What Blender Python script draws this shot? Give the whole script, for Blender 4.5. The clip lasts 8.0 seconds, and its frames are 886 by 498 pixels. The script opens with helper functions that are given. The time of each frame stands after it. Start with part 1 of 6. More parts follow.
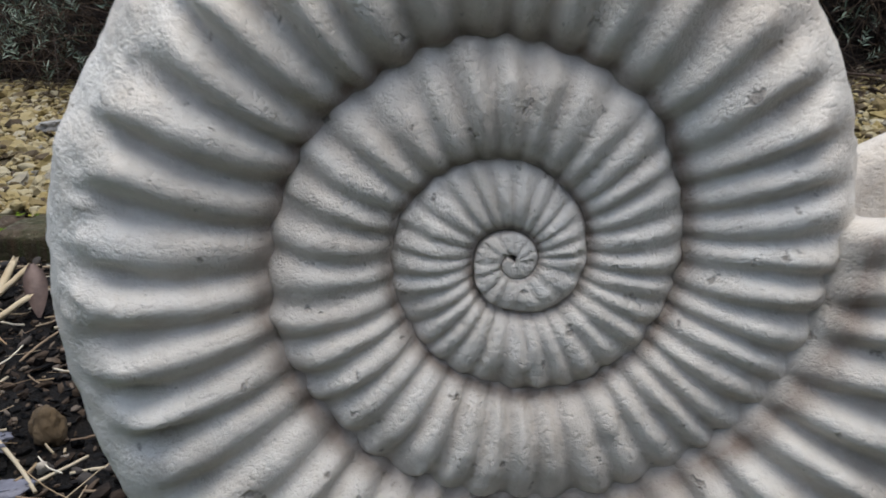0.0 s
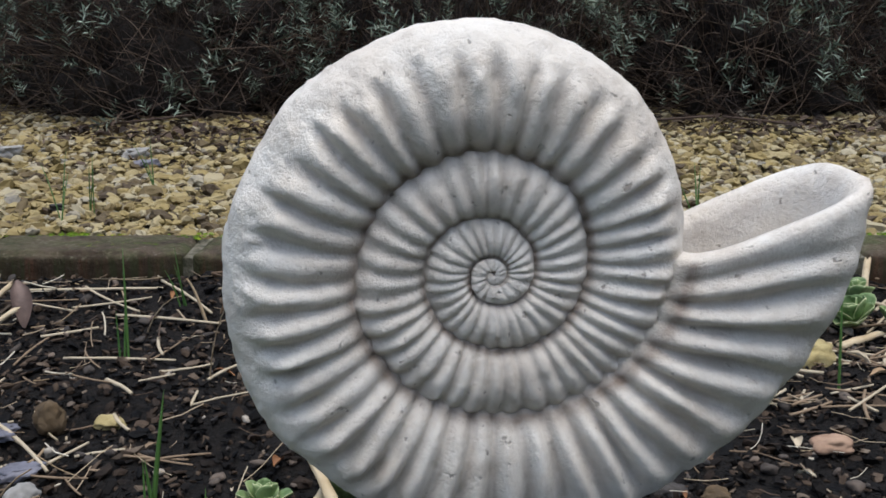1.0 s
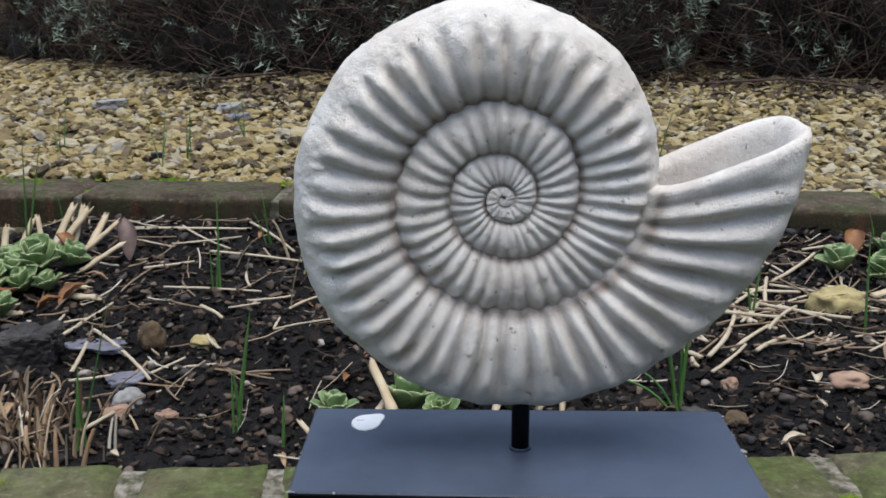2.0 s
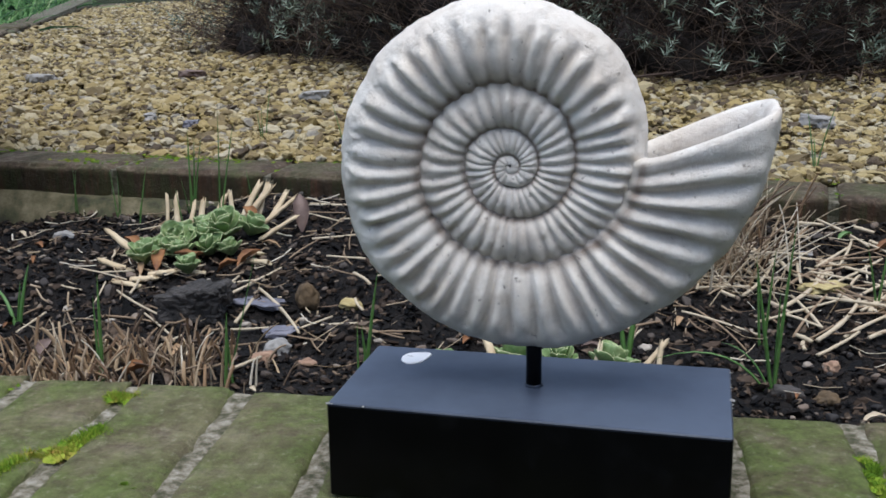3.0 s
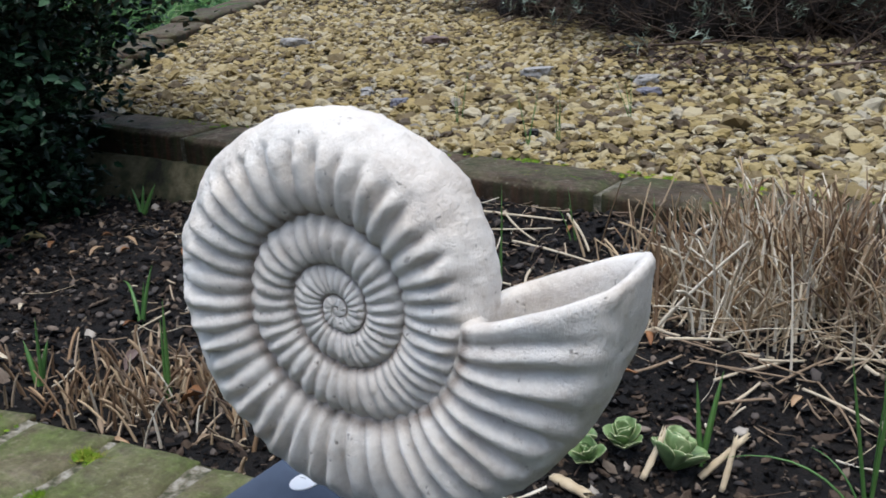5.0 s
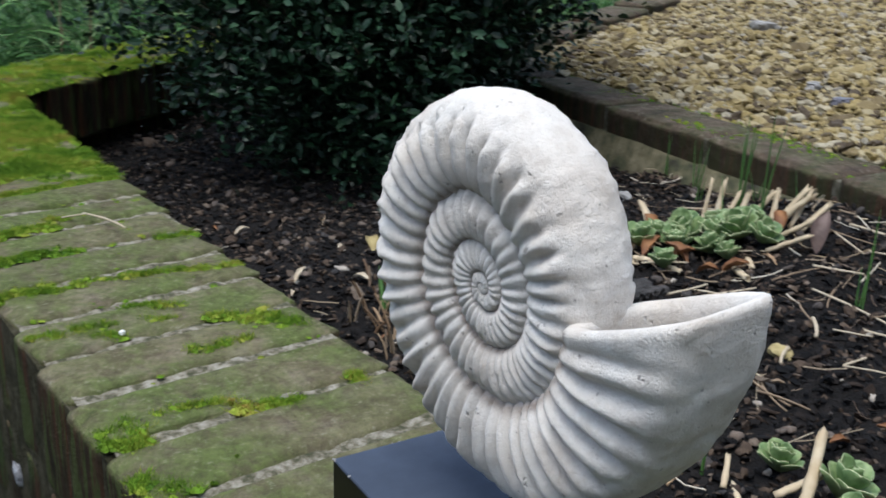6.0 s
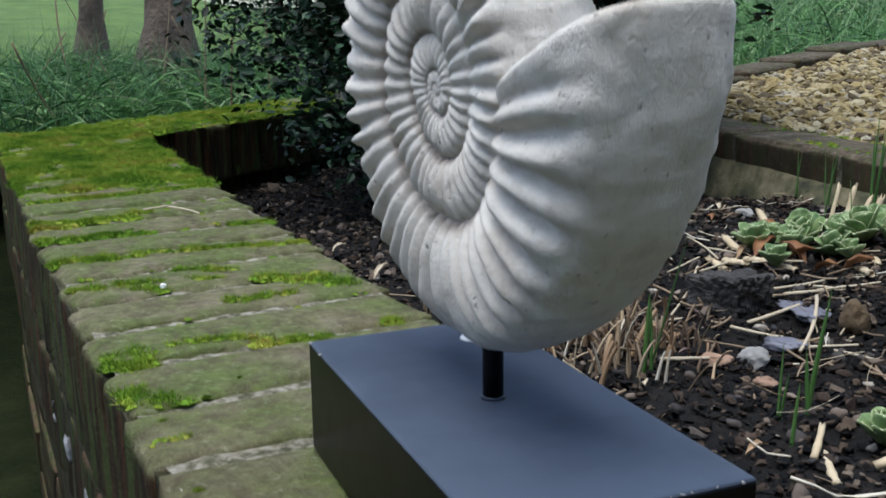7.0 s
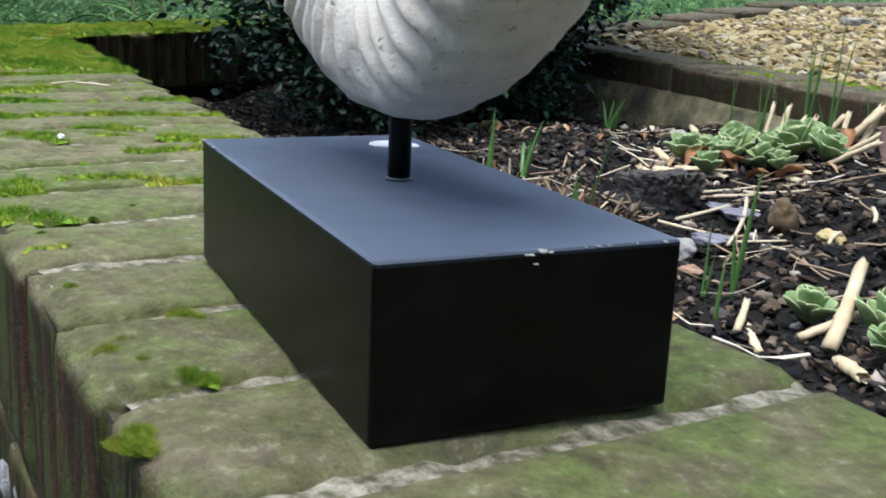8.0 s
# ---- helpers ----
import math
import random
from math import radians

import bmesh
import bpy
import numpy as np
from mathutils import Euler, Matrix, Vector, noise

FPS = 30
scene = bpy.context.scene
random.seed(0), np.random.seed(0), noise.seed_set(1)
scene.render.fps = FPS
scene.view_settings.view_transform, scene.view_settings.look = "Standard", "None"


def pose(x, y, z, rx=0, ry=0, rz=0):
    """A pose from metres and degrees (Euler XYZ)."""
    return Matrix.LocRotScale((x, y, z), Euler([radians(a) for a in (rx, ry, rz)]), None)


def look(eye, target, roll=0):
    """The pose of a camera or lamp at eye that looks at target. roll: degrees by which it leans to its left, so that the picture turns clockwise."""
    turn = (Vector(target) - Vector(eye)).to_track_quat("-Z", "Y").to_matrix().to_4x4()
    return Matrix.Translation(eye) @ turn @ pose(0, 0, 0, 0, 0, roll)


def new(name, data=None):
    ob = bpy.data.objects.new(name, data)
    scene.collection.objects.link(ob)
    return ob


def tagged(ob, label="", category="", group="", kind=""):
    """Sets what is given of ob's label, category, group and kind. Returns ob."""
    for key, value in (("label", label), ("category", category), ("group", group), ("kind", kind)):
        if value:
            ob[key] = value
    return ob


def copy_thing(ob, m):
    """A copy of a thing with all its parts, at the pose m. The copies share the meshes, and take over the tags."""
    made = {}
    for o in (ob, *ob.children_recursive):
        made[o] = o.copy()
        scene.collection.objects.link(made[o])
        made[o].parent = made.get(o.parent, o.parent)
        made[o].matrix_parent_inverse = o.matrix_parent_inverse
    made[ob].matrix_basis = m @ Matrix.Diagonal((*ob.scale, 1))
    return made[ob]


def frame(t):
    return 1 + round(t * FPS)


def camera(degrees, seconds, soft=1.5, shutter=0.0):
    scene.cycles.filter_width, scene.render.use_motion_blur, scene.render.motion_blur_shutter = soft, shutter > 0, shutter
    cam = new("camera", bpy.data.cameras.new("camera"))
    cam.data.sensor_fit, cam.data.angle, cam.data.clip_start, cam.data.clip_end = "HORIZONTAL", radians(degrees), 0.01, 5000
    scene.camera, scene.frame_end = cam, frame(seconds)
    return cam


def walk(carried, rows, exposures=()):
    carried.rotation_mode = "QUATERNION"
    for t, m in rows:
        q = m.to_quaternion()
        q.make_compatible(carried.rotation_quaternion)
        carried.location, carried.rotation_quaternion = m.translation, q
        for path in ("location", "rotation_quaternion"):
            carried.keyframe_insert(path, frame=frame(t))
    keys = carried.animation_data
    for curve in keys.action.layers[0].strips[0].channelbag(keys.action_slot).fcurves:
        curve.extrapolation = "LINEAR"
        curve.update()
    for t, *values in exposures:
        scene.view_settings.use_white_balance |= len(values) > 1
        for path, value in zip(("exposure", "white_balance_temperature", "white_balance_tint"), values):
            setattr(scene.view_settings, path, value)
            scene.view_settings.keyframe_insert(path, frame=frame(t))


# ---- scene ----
cam = camera(44.1, 8.0, 1.65, 0.2)
PATH = [
    (0, (0.084, -0.172, 0.225), (0.032, 1.775, -0.228), -1.8),
    (0.5, (0.069, -0.243, 0.242), (0.126, 1.713, -0.168), -1.0),
    (1, (0.052, -0.325, 0.26), (0.179, 1.628, -0.155), -0.1),
    (1.5, (0.053, -0.385, 0.269), (0.104, 1.568, -0.162), -0.9),
    (1.7, (0.056, -0.405, 0.267), (0.092, 1.54, -0.199), -0.2),
    (2.8, (0.164, -0.488, 0.272), (-0.223, 1.411, -0.221), -1.1),
    (3, (0.186, -0.505, 0.27), (-0.27, 1.38, -0.218), -0.8),
    (3.5, (0.221, -0.507, 0.266), (-0.257, 1.365, -0.25), -0.5),
    (4, (0.27, -0.449, 0.277), (-0.365, 1.382, -0.217), 0.2),
    (4.2, (0.299, -0.411, 0.281), (-0.47, 1.361, -0.237), 0.6),
    (5.3, (0.375, -0.291, 0.358), (-0.754, 1.237, -0.266), -1.9),
    (5.5, (0.388, -0.272, 0.365), (-0.873, 1.143, -0.274), -0.9),
    (6, (0.462, -0.219, 0.342), (-1.152, 0.773, -0.296), 1.4),
    (6.5, (0.506, -0.156, 0.299), (-1.265, 0.614, -0.223), 1.0),
    (7, (0.474, -0.126, 0.206), (-1.332, 0.614, -0.233), -0.8),
    (7.5, (0.453, -0.115, 0.149), (-1.345, 0.624, -0.324), 3.6),
    (8, (0.458, -0.107, 0.127), (-1.285, 0.74, -0.366), 2.7),
]
EXPOSURES = [(0, 0.72, 6450, 8), (1.5, 0.86, 6300, 9), (3.5, 0.93, 6130, 9), (5.5, 1.0, 6120, 9), (6.5, 0.95, 6050, 6), (7.0, 1.03, 6050, 6), (7.5, 1.3, 6150, 6), (8.0, 1.68, 6200, 6)]
walk(cam, [(t, look(eye, target, roll)) for t, eye, target, roll in PATH], EXPOSURES)

# ---- world and light: an even overcast sky ----
world = bpy.data.worlds.new("overcast_sky")
world.use_nodes = True
scene.world = world
wn, wl = world.node_tree.nodes, world.node_tree.links
sky = wn.new("ShaderNodeTexSky")
sky.sky_type, sky.sun_disc = "NISHITA", False
sky.sun_elevation, sky.sun_rotation = radians(68), radians(180)
sky.air_density, sky.dust_density, sky.ozone_density = 1.0, 1.2, 1.5
cloud = wn.new("ShaderNodeHueSaturation")
cloud.inputs["Saturation"].default_value = 0.72
wl.new(sky.outputs[0], cloud.inputs["Color"])
wl.new(cloud.outputs[0], wn["Background"].inputs["Color"])
wn["Background"].inputs["Strength"].default_value = 0.13
sun = new("sun", bpy.data.lights.new("sun", "SUN"))
sun.data.energy, sun.data.angle, sun.data.color = 1.5, radians(50), (1.0, 0.94, 0.86)
sun.matrix_world = look((0.35, -0.5, 3.2), (0, 0, 0))

# ---- materials ----
def material(name, base, rough=0.8, metal=0.0):
    m = bpy.data.materials.new(name)
    m.use_nodes = True
    b = m.node_tree.nodes["Principled BSDF"]
    b.inputs["Base Color"].default_value = (*base, 1)
    b.inputs["Roughness"].default_value = rough
    b.inputs["Metallic"].default_value = metal
    return m, m.node_tree.nodes, m.node_tree.links, b


def tex_noise(n, l, scale, detail=6, rough=0.6, vec=None):
    t = n.new("ShaderNodeTexNoise")
    t.inputs["Scale"].default_value, t.inputs["Detail"].default_value, t.inputs["Roughness"].default_value = scale, detail, rough
    if vec is None:
        c = n.new("ShaderNodeTexCoord")
        vec = c.outputs["Object"]
    l.new(vec, t.inputs["Vector"])
    return t.outputs["Fac"]


def ramp(n, l, fac, stops):
    r = n.new("ShaderNodeValToRGB")
    e = r.color_ramp.elements
    while len(e) < len(stops):
        e.new(0.5)
    for k, (p, c) in zip(e, stops):
        k.position, k.color = p, (*c, 1)
    l.new(fac, r.inputs["Fac"])
    return r.outputs["Color"]


def mix(n, l, fac, a, b, mode="MIX"):
    x = n.new("ShaderNodeMix")
    x.data_type, x.blend_type = "RGBA", mode
    for value, slot in ((fac, x.inputs["Factor"]), (a, x.inputs["A"]), (b, x.inputs["B"])):
        if hasattr(value, "links"):
            l.new(value, slot)
        elif isinstance(value, tuple):
            slot.default_value = (*value, 1)
        else:
            slot.default_value = value
    return x.outputs["Result"]


def arith(n, l, op, a, b=0.0, clamp=False):
    x = n.new("ShaderNodeMath")
    x.operation, x.use_clamp = op, clamp
    for value, slot in ((a, x.inputs[0]), (b, x.inputs[1])):
        if hasattr(value, "links"):
            l.new(value, slot)
        else:
            slot.default_value = value
    return x.outputs[0]


def bump(n, l, b, height, strength, distance=0.001):
    x = n.new("ShaderNodeBump")
    x.inputs["Strength"].default_value, x.inputs["Distance"].default_value = strength, distance
    l.new(height, x.inputs["Height"])
    l.new(x.outputs[0], b.inputs["Normal"])


def world_pos(n):
    return n.new("ShaderNodeNewGeometry").outputs["Position"]


def make_plaster():
    m, n, l, b = material("cast_stone", (0.72, 0.7, 0.66), 0.75)
    big, fine = tex_noise(n, l, 28, 5), tex_noise(n, l, 420, 8, 0.7)
    tint = ramp(n, l, big, [(0.3, (0.62, 0.555, 0.48)), (0.5, (0.715, 0.665, 0.595)), (0.7, (0.765, 0.735, 0.68))])
    tint = mix(n, l, ramp(n, l, fine, [(0.28, (0.35,) * 3), (0.42, (0, 0, 0))]), tint, (0.5, 0.46, 0.4))
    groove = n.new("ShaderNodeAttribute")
    groove.attribute_name = "stain_shade"
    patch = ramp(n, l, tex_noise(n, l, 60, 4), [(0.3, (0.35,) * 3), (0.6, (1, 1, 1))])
    # seam stain and painted trough shade, broken into patches
    groove_dark = arith(n, l, "MULTIPLY", groove.outputs["Fac"], patch)
    tint = mix(n, l, arith(n, l, "MULTIPLY", groove_dark, 0.9, True), tint, (0.25, 0.19, 0.15))
    mottle = ramp(n, l, tex_noise(n, l, 95, 6, 0.7), [(0.32, (0.87, 0.85, 0.83)), (0.5, (1, 1, 1)), (0.7, (1.05, 1.05, 1.05))])
    tint = mix(n, l, 1.0, tint, mottle, "MULTIPLY")
    grime = ramp(n, l, tex_noise(n, l, 17, 7, 0.75), [(0.52, (0, 0, 0)), (0.7, (0.35,) * 3)])
    tint = mix(n, l, grime, tint, (0.46, 0.385, 0.33))
    # sparse dark pits and rubbed specks
    spot = ramp(n, l, tex_noise(n, l, 240, 3, 0.5), [(0.26, (1, 1, 1)), (0.325, (0, 0, 0))])
    nick = ramp(n, l, tex_noise(n, l, 85, 6, 0.72), [(0.25, (1, 1, 1)), (0.31, (0, 0, 0))])
    spot = mix(n, l, 1.0, spot, nick, "ADD")
    tint = mix(n, l, arith(n, l, "MULTIPLY", spot, 0.6), tint, (0.17, 0.14, 0.115))
    l.new(tint, b.inputs["Base Color"])
    pit = ramp(n, l, tex_noise(n, l, 900, 3), [(0.3, (0, 0, 0)), (0.5, (1, 1, 1))])
    h = arith(n, l, "ADD", arith(n, l, "MULTIPLY", fine, 0.6), arith(n, l, "MULTIPLY", pit, 0.25))
    h = arith(n, l, "ADD", h, arith(n, l, "MULTIPLY", tex_noise(n, l, 130, 4), 1.2))
    h = arith(n, l, "SUBTRACT", h, arith(n, l, "MULTIPLY", spot, 0.8))
    bump(n, l, b, h, 0.55, 0.0018)
    return m


def make_black_paint():
    m, n, l, b = material("black_paint", (0.004, 0.004, 0.005), 0.3)
    b.inputs["Specular IOR Level"].default_value = 0.16
    smear = tex_noise(n, l, 25, 6)
    col = ramp(n, l, smear, [(0.35, (0.001, 0.001, 0.0012)), (0.6, (0.002, 0.002, 0.0024)), (0.75, (0.006, 0.006, 0.007))])
    smudge = ramp(n, l, tex_noise(n, l, 38, 3, 0.5), [(0.6, (0, 0, 0)), (0.72, (1, 1, 1))])
    col = mix(n, l, arith(n, l, "MULTIPLY", smudge, 0.5), col, (0.008, 0.008, 0.009))
    # the sky's bluish sheen, put into the colour of what faces up
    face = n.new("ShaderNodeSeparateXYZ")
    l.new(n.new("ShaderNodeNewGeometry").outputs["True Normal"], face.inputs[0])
    sky_sheen = arith(n, l, "MULTIPLY", arith(n, l, "MAXIMUM", face.outputs["Z"], 0.0), ramp(n, l, tex_noise(n, l, 18, 5), [(0.3, (0.65,) * 3), (0.6, (1, 1, 1))]))
    l.new(mix(n, l, sky_sheen, col, (0.074, 0.092, 0.13)), b.inputs["Base Color"])
    r = n.new("ShaderNodeMapRange")
    l.new(tex_noise(n, l, 60, 8), r.inputs[0])
    r.inputs["To Min"].default_value, r.inputs["To Max"].default_value = 0.3, 0.4
    l.new(r.outputs[0], b.inputs["Roughness"])
    bump(n, l, b, tex_noise(n, l, 700, 4), 0.08, 0.0005)
    return m


def make_brick(name, stops, green, moss_low=0.5, streaky=1.0):
    """Old brick: clay tones, lichen and green algae in patches."""
    m, n, l, b = material(name, (0.3, 0.2, 0.15), 0.9)
    b.inputs["Specular IOR Level"].default_value = 0.2
    p = world_pos(n)
    info = n.new("ShaderNodeObjectInfo")
    clay = ramp(n, l, tex_noise(n, l, 26, 7, 0.7, vec=p), stops)
    tone = arith(n, l, "MULTIPLY_ADD", info.outputs["Random"], 0.4)
    tone.node.inputs[2].default_value = 0.8
    clay = mix(n, l, 1.0, clay, tone, "MULTIPLY")
    algae = ramp(n, l, tex_noise(n, l, 19, 9, 0.72, vec=p), [(moss_low - 0.13, (0, 0, 0)), (moss_low + 0.07, (1, 1, 1))])
    bare = ramp(n, l, tex_noise(n, l, 8, 5, 0.6, vec=p), [(0.45, (0.9,) * 3), (0.6, (0.4,) * 3)])
    algae = arith(n, l, "MULTIPLY", algae, bare)
    green2 = ramp(n, l, tex_noise(n, l, 110, 6, 0.7, vec=p), [(0.33, green), (0.55, tuple(c * 1.5 for c in green)), (0.75, tuple(min(1, c * 2.1) for c in green))])
    col = mix(n, l, algae, clay, green2)
    speck = ramp(n, l, tex_noise(n, l, 420, 6, 0.75, vec=p), [(0.32, (1, 1, 1)), (0.42, (0, 0, 0))])
    col = mix(n, l, arith(n, l, "MULTIPLY", speck, 0.55), col, (0.05, 0.045, 0.03))
    blot = ramp(n, l, tex_noise(n, l, 75, 8, 0.75, vec=p), [(0.34, (0.6,) * 3), (0.5, (1, 1, 1)), (0.66, (1.35,) * 3)])
    col = mix(n, l, 1.0, col, blot, "MULTIPLY")
    pale = ramp(n, l, tex_noise(n, l, 150, 6, 0.7, vec=p), [(0.58, (0, 0, 0)), (0.68, (1, 1, 1))])
    col = mix(n, l, arith(n, l, "MULTIPLY", pale, 0.35), col, (0.34, 0.33, 0.26))
    # moss runs down the upright faces, which turn a darker brown
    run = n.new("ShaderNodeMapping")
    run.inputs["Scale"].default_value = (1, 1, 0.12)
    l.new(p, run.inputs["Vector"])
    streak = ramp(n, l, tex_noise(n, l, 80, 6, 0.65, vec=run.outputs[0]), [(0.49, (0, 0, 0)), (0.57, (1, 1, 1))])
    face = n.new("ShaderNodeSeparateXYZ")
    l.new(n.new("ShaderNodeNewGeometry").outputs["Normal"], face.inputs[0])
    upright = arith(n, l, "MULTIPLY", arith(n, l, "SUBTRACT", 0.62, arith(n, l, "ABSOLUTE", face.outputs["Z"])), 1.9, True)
    side_brown = ramp(n, l, tex_noise(n, l, 48, 7, 0.65, vec=run.outputs[0]), [(0.35, (0.012, 0.009, 0.004)), (0.5, (0.036, 0.022, 0.011)), (0.64, (0.085, 0.034, 0.016))])
    col = mix(n, l, arith(n, l, "MULTIPLY", upright, streaky), col, side_brown)
    col = mix(n, l, arith(n, l, "MULTIPLY", streak, arith(n, l, "MULTIPLY", upright, streaky)), col, tuple(c * 0.75 for c in green))
    l.new(col, b.inputs["Base Color"])
    h = arith(n, l, "ADD", tex_noise(n, l, 300, 8, 0.7, vec=p), arith(n, l, "MULTIPLY", tex_noise(n, l, 60, 4, vec=p), 1.5))
    bump(n, l, b, h, 0.9, 0.003)
    return m


def make_noisy(name, stops, scale, rough=0.9, bump_scale=200, bump_by=0.5, distance=0.002, island=0.0, spec=0.5):
    """A surface whose colour wanders between the stops, and from piece to piece where island is above 0."""
    m, n, l, b = material(name, stops[0][1], rough)
    p = world_pos(n)
    fac = tex_noise(n, l, scale, 6, vec=p)
    if island:
        g = n.new("ShaderNodeNewGeometry")
        fac = arith(n, l, "ADD", arith(n, l, "MULTIPLY", fac, 1 - island), arith(n, l, "MULTIPLY", g.outputs["Random Per Island"], island))
    l.new(ramp(n, l, fac, stops), b.inputs["Base Color"])
    b.inputs["Specular IOR Level"].default_value = spec
    if bump_by:
        bump(n, l, b, tex_noise(n, l, bump_scale, 6, vec=p), bump_by, distance)
    return m


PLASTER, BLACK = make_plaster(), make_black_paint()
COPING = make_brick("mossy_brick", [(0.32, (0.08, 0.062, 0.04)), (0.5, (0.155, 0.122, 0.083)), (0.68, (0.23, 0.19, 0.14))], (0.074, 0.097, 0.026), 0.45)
KERB = make_brick("dark_red_brick", [(0.32, (0.04, 0.03, 0.022)), (0.5, (0.095, 0.07, 0.05)), (0.7, (0.15, 0.12, 0.09))], (0.05, 0.06, 0.024), 0.56, 0.7)
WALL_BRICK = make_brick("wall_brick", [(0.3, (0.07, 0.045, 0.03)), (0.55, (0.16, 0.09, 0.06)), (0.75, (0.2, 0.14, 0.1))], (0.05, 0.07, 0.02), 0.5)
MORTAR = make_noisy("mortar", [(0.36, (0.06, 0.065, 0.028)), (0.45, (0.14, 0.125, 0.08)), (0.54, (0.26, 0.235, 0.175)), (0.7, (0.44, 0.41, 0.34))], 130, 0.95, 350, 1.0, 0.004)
SIDE_MORTAR = make_noisy("dark_mortar", [(0.35, (0.02, 0.02, 0.008)), (0.5, (0.045, 0.04, 0.02)), (0.7, (0.09, 0.08, 0.055))], 60, 0.95, 250, 1.0, 0.004, 0.0, 0.2)
LIME = make_noisy("lime_mortar", [(0.35, (0.1, 0.1, 0.1)), (0.5, (0.3, 0.3, 0.31)), (0.7, (0.5, 0.5, 0.51))], 60, 0.9, 250, 0.9, 0.004)
CONCRETE = make_noisy("concrete", [(0.34, (0.018, 0.018, 0.01)), (0.45, (0.055, 0.056, 0.026)), (0.55, (0.105, 0.093, 0.05)), (0.7, (0.18, 0.155, 0.095))], 24, 0.9, 120, 0.6, 0.004)
SOIL = make_noisy("soil", [(0.3, (0.005, 0.0045, 0.004)), (0.55, (0.011, 0.009, 0.008)), (0.75, (0.03, 0.022, 0.017))], 140, 0.85, 320, 1.0, 0.008, 0.0, 0.25)
CHIP = make_noisy("bark_chip", [(0.2, (0.0025, 0.0025, 0.0028)), (0.5, (0.009, 0.0075, 0.0068)), (0.66, (0.032, 0.022, 0.016)), (0.8, (0.085, 0.06, 0.042)), (0.95, (0.22, 0.18, 0.14))], 120, 0.7, 300, 0.6, 0.002, 0.75, 0.15)
GRAVEL = make_noisy("gravel_stone", [(0.1, (0.06, 0.04, 0.02)), (0.3, (0.17, 0.125, 0.05)), (0.5, (0.28, 0.212, 0.078)), (0.7, (0.335, 0.272, 0.135)), (0.86, (0.38, 0.335, 0.23)), (0.96, (0.1, 0.095, 0.095))], 90, 0.75, 300, 0.4, 0.002, 0.85)
KERB_MORTAR = make_noisy("kerb_mortar", [(0.38, (0.05, 0.05, 0.025)), (0.5, (0.11, 0.1, 0.065)), (0.7, (0.24, 0.22, 0.17))], 75, 0.95, 350, 1.0, 0.004)
GRAVEL_BED = make_noisy("gravel_bed", [(0.3, (0.05, 0.037, 0.018)), (0.7, (0.13, 0.1, 0.055))], 120, 0.9, 150, 1.0, 0.008)
STRAW = make_noisy("dry_straw", [(0.15, (0.26, 0.18, 0.1)), (0.5, (0.46, 0.38, 0.26)), (0.85, (0.7, 0.64, 0.52))], 80, 0.7, 500, 0.3, 0.001, 0.8)
OLD_STRAW = make_noisy("weathered_straw", [(0.15, (0.08, 0.05, 0.032)), (0.5, (0.21, 0.145, 0.09)), (0.85, (0.4, 0.31, 0.21))], 80, 0.8, 500, 0.3, 0.001, 0.8)
LAWN = make_noisy("lawn", [(0.3, (0.008, 0.013, 0.004)), (0.7, (0.024, 0.03, 0.01))], 8, 0.95, 60, 0.8, 0.02, 0.0, 0.1)

# ---- mesh helpers ----
def np_mesh(name, verts, faces, smooth=True):
    """A mesh from an n x 3 array and an m x k array of indices."""
    verts, faces = np.asarray(verts, dtype=np.float32), np.asarray(faces, dtype=np.int32)
    k = faces.shape[1]
    me = bpy.data.meshes.new(name)
    me.vertices.add(len(verts))
    me.vertices.foreach_set("co", verts.ravel())
    me.loops.add(faces.size)
    me.loops.foreach_set("vertex_index", faces.ravel())
    me.polygons.add(len(faces))
    me.polygons.foreach_set("loop_start", np.arange(0, faces.size, k, dtype=np.int32))
    me.polygons.foreach_set("use_smooth", np.full(len(faces), smooth))
    me.update(calc_edges=True)
    me.validate()
    return me


def bm_mesh(name, bm, smooth=False):
    me = bpy.data.meshes.new(name)
    bmesh.ops.recalc_face_normals(bm, faces=bm.faces)
    bm.to_mesh(me)
    bm.free()
    for f in me.polygons:
        f.use_smooth = smooth
    return me


def piece(name, me, mat=None, parent=None, m=None, label=""):
    """Links a mesh as one object, under a thing or part if there is one."""
    if mat is not None and not me.materials:
        me.materials.append(mat)
    ob = new(name, me)
    ob.parent = parent
    if m is not None:
        ob.matrix_basis = m
    return tagged(ob, label)


def empty(name, m, label, category, group=""):
    ob = new(name)
    ob.empty_display_size = 0.02
    ob.matrix_basis = m
    return tagged(ob, label, category, group)


def box_bm(sx, sy, sz, bevel=0.0, segments=2, jitter=0.0, rng=None, cuts=0):
    """A box centred on the origin, its edges rounded, its corners a little off if jitter is given."""
    bm = bmesh.new()
    bmesh.ops.create_cube(bm, size=1.0)
    for v in bm.verts:
        v.co = Vector((v.co.x * sx, v.co.y * sy, v.co.z * sz))
        if jitter:
            v.co += Vector((rng.uniform(-1, 1), rng.uniform(-1, 1), rng.uniform(-1, 1))) * jitter
    if bevel:
        bmesh.ops.bevel(bm, geom=bm.edges[:], offset=bevel, segments=segments, affect="EDGES", profile=0.6)
    return bm


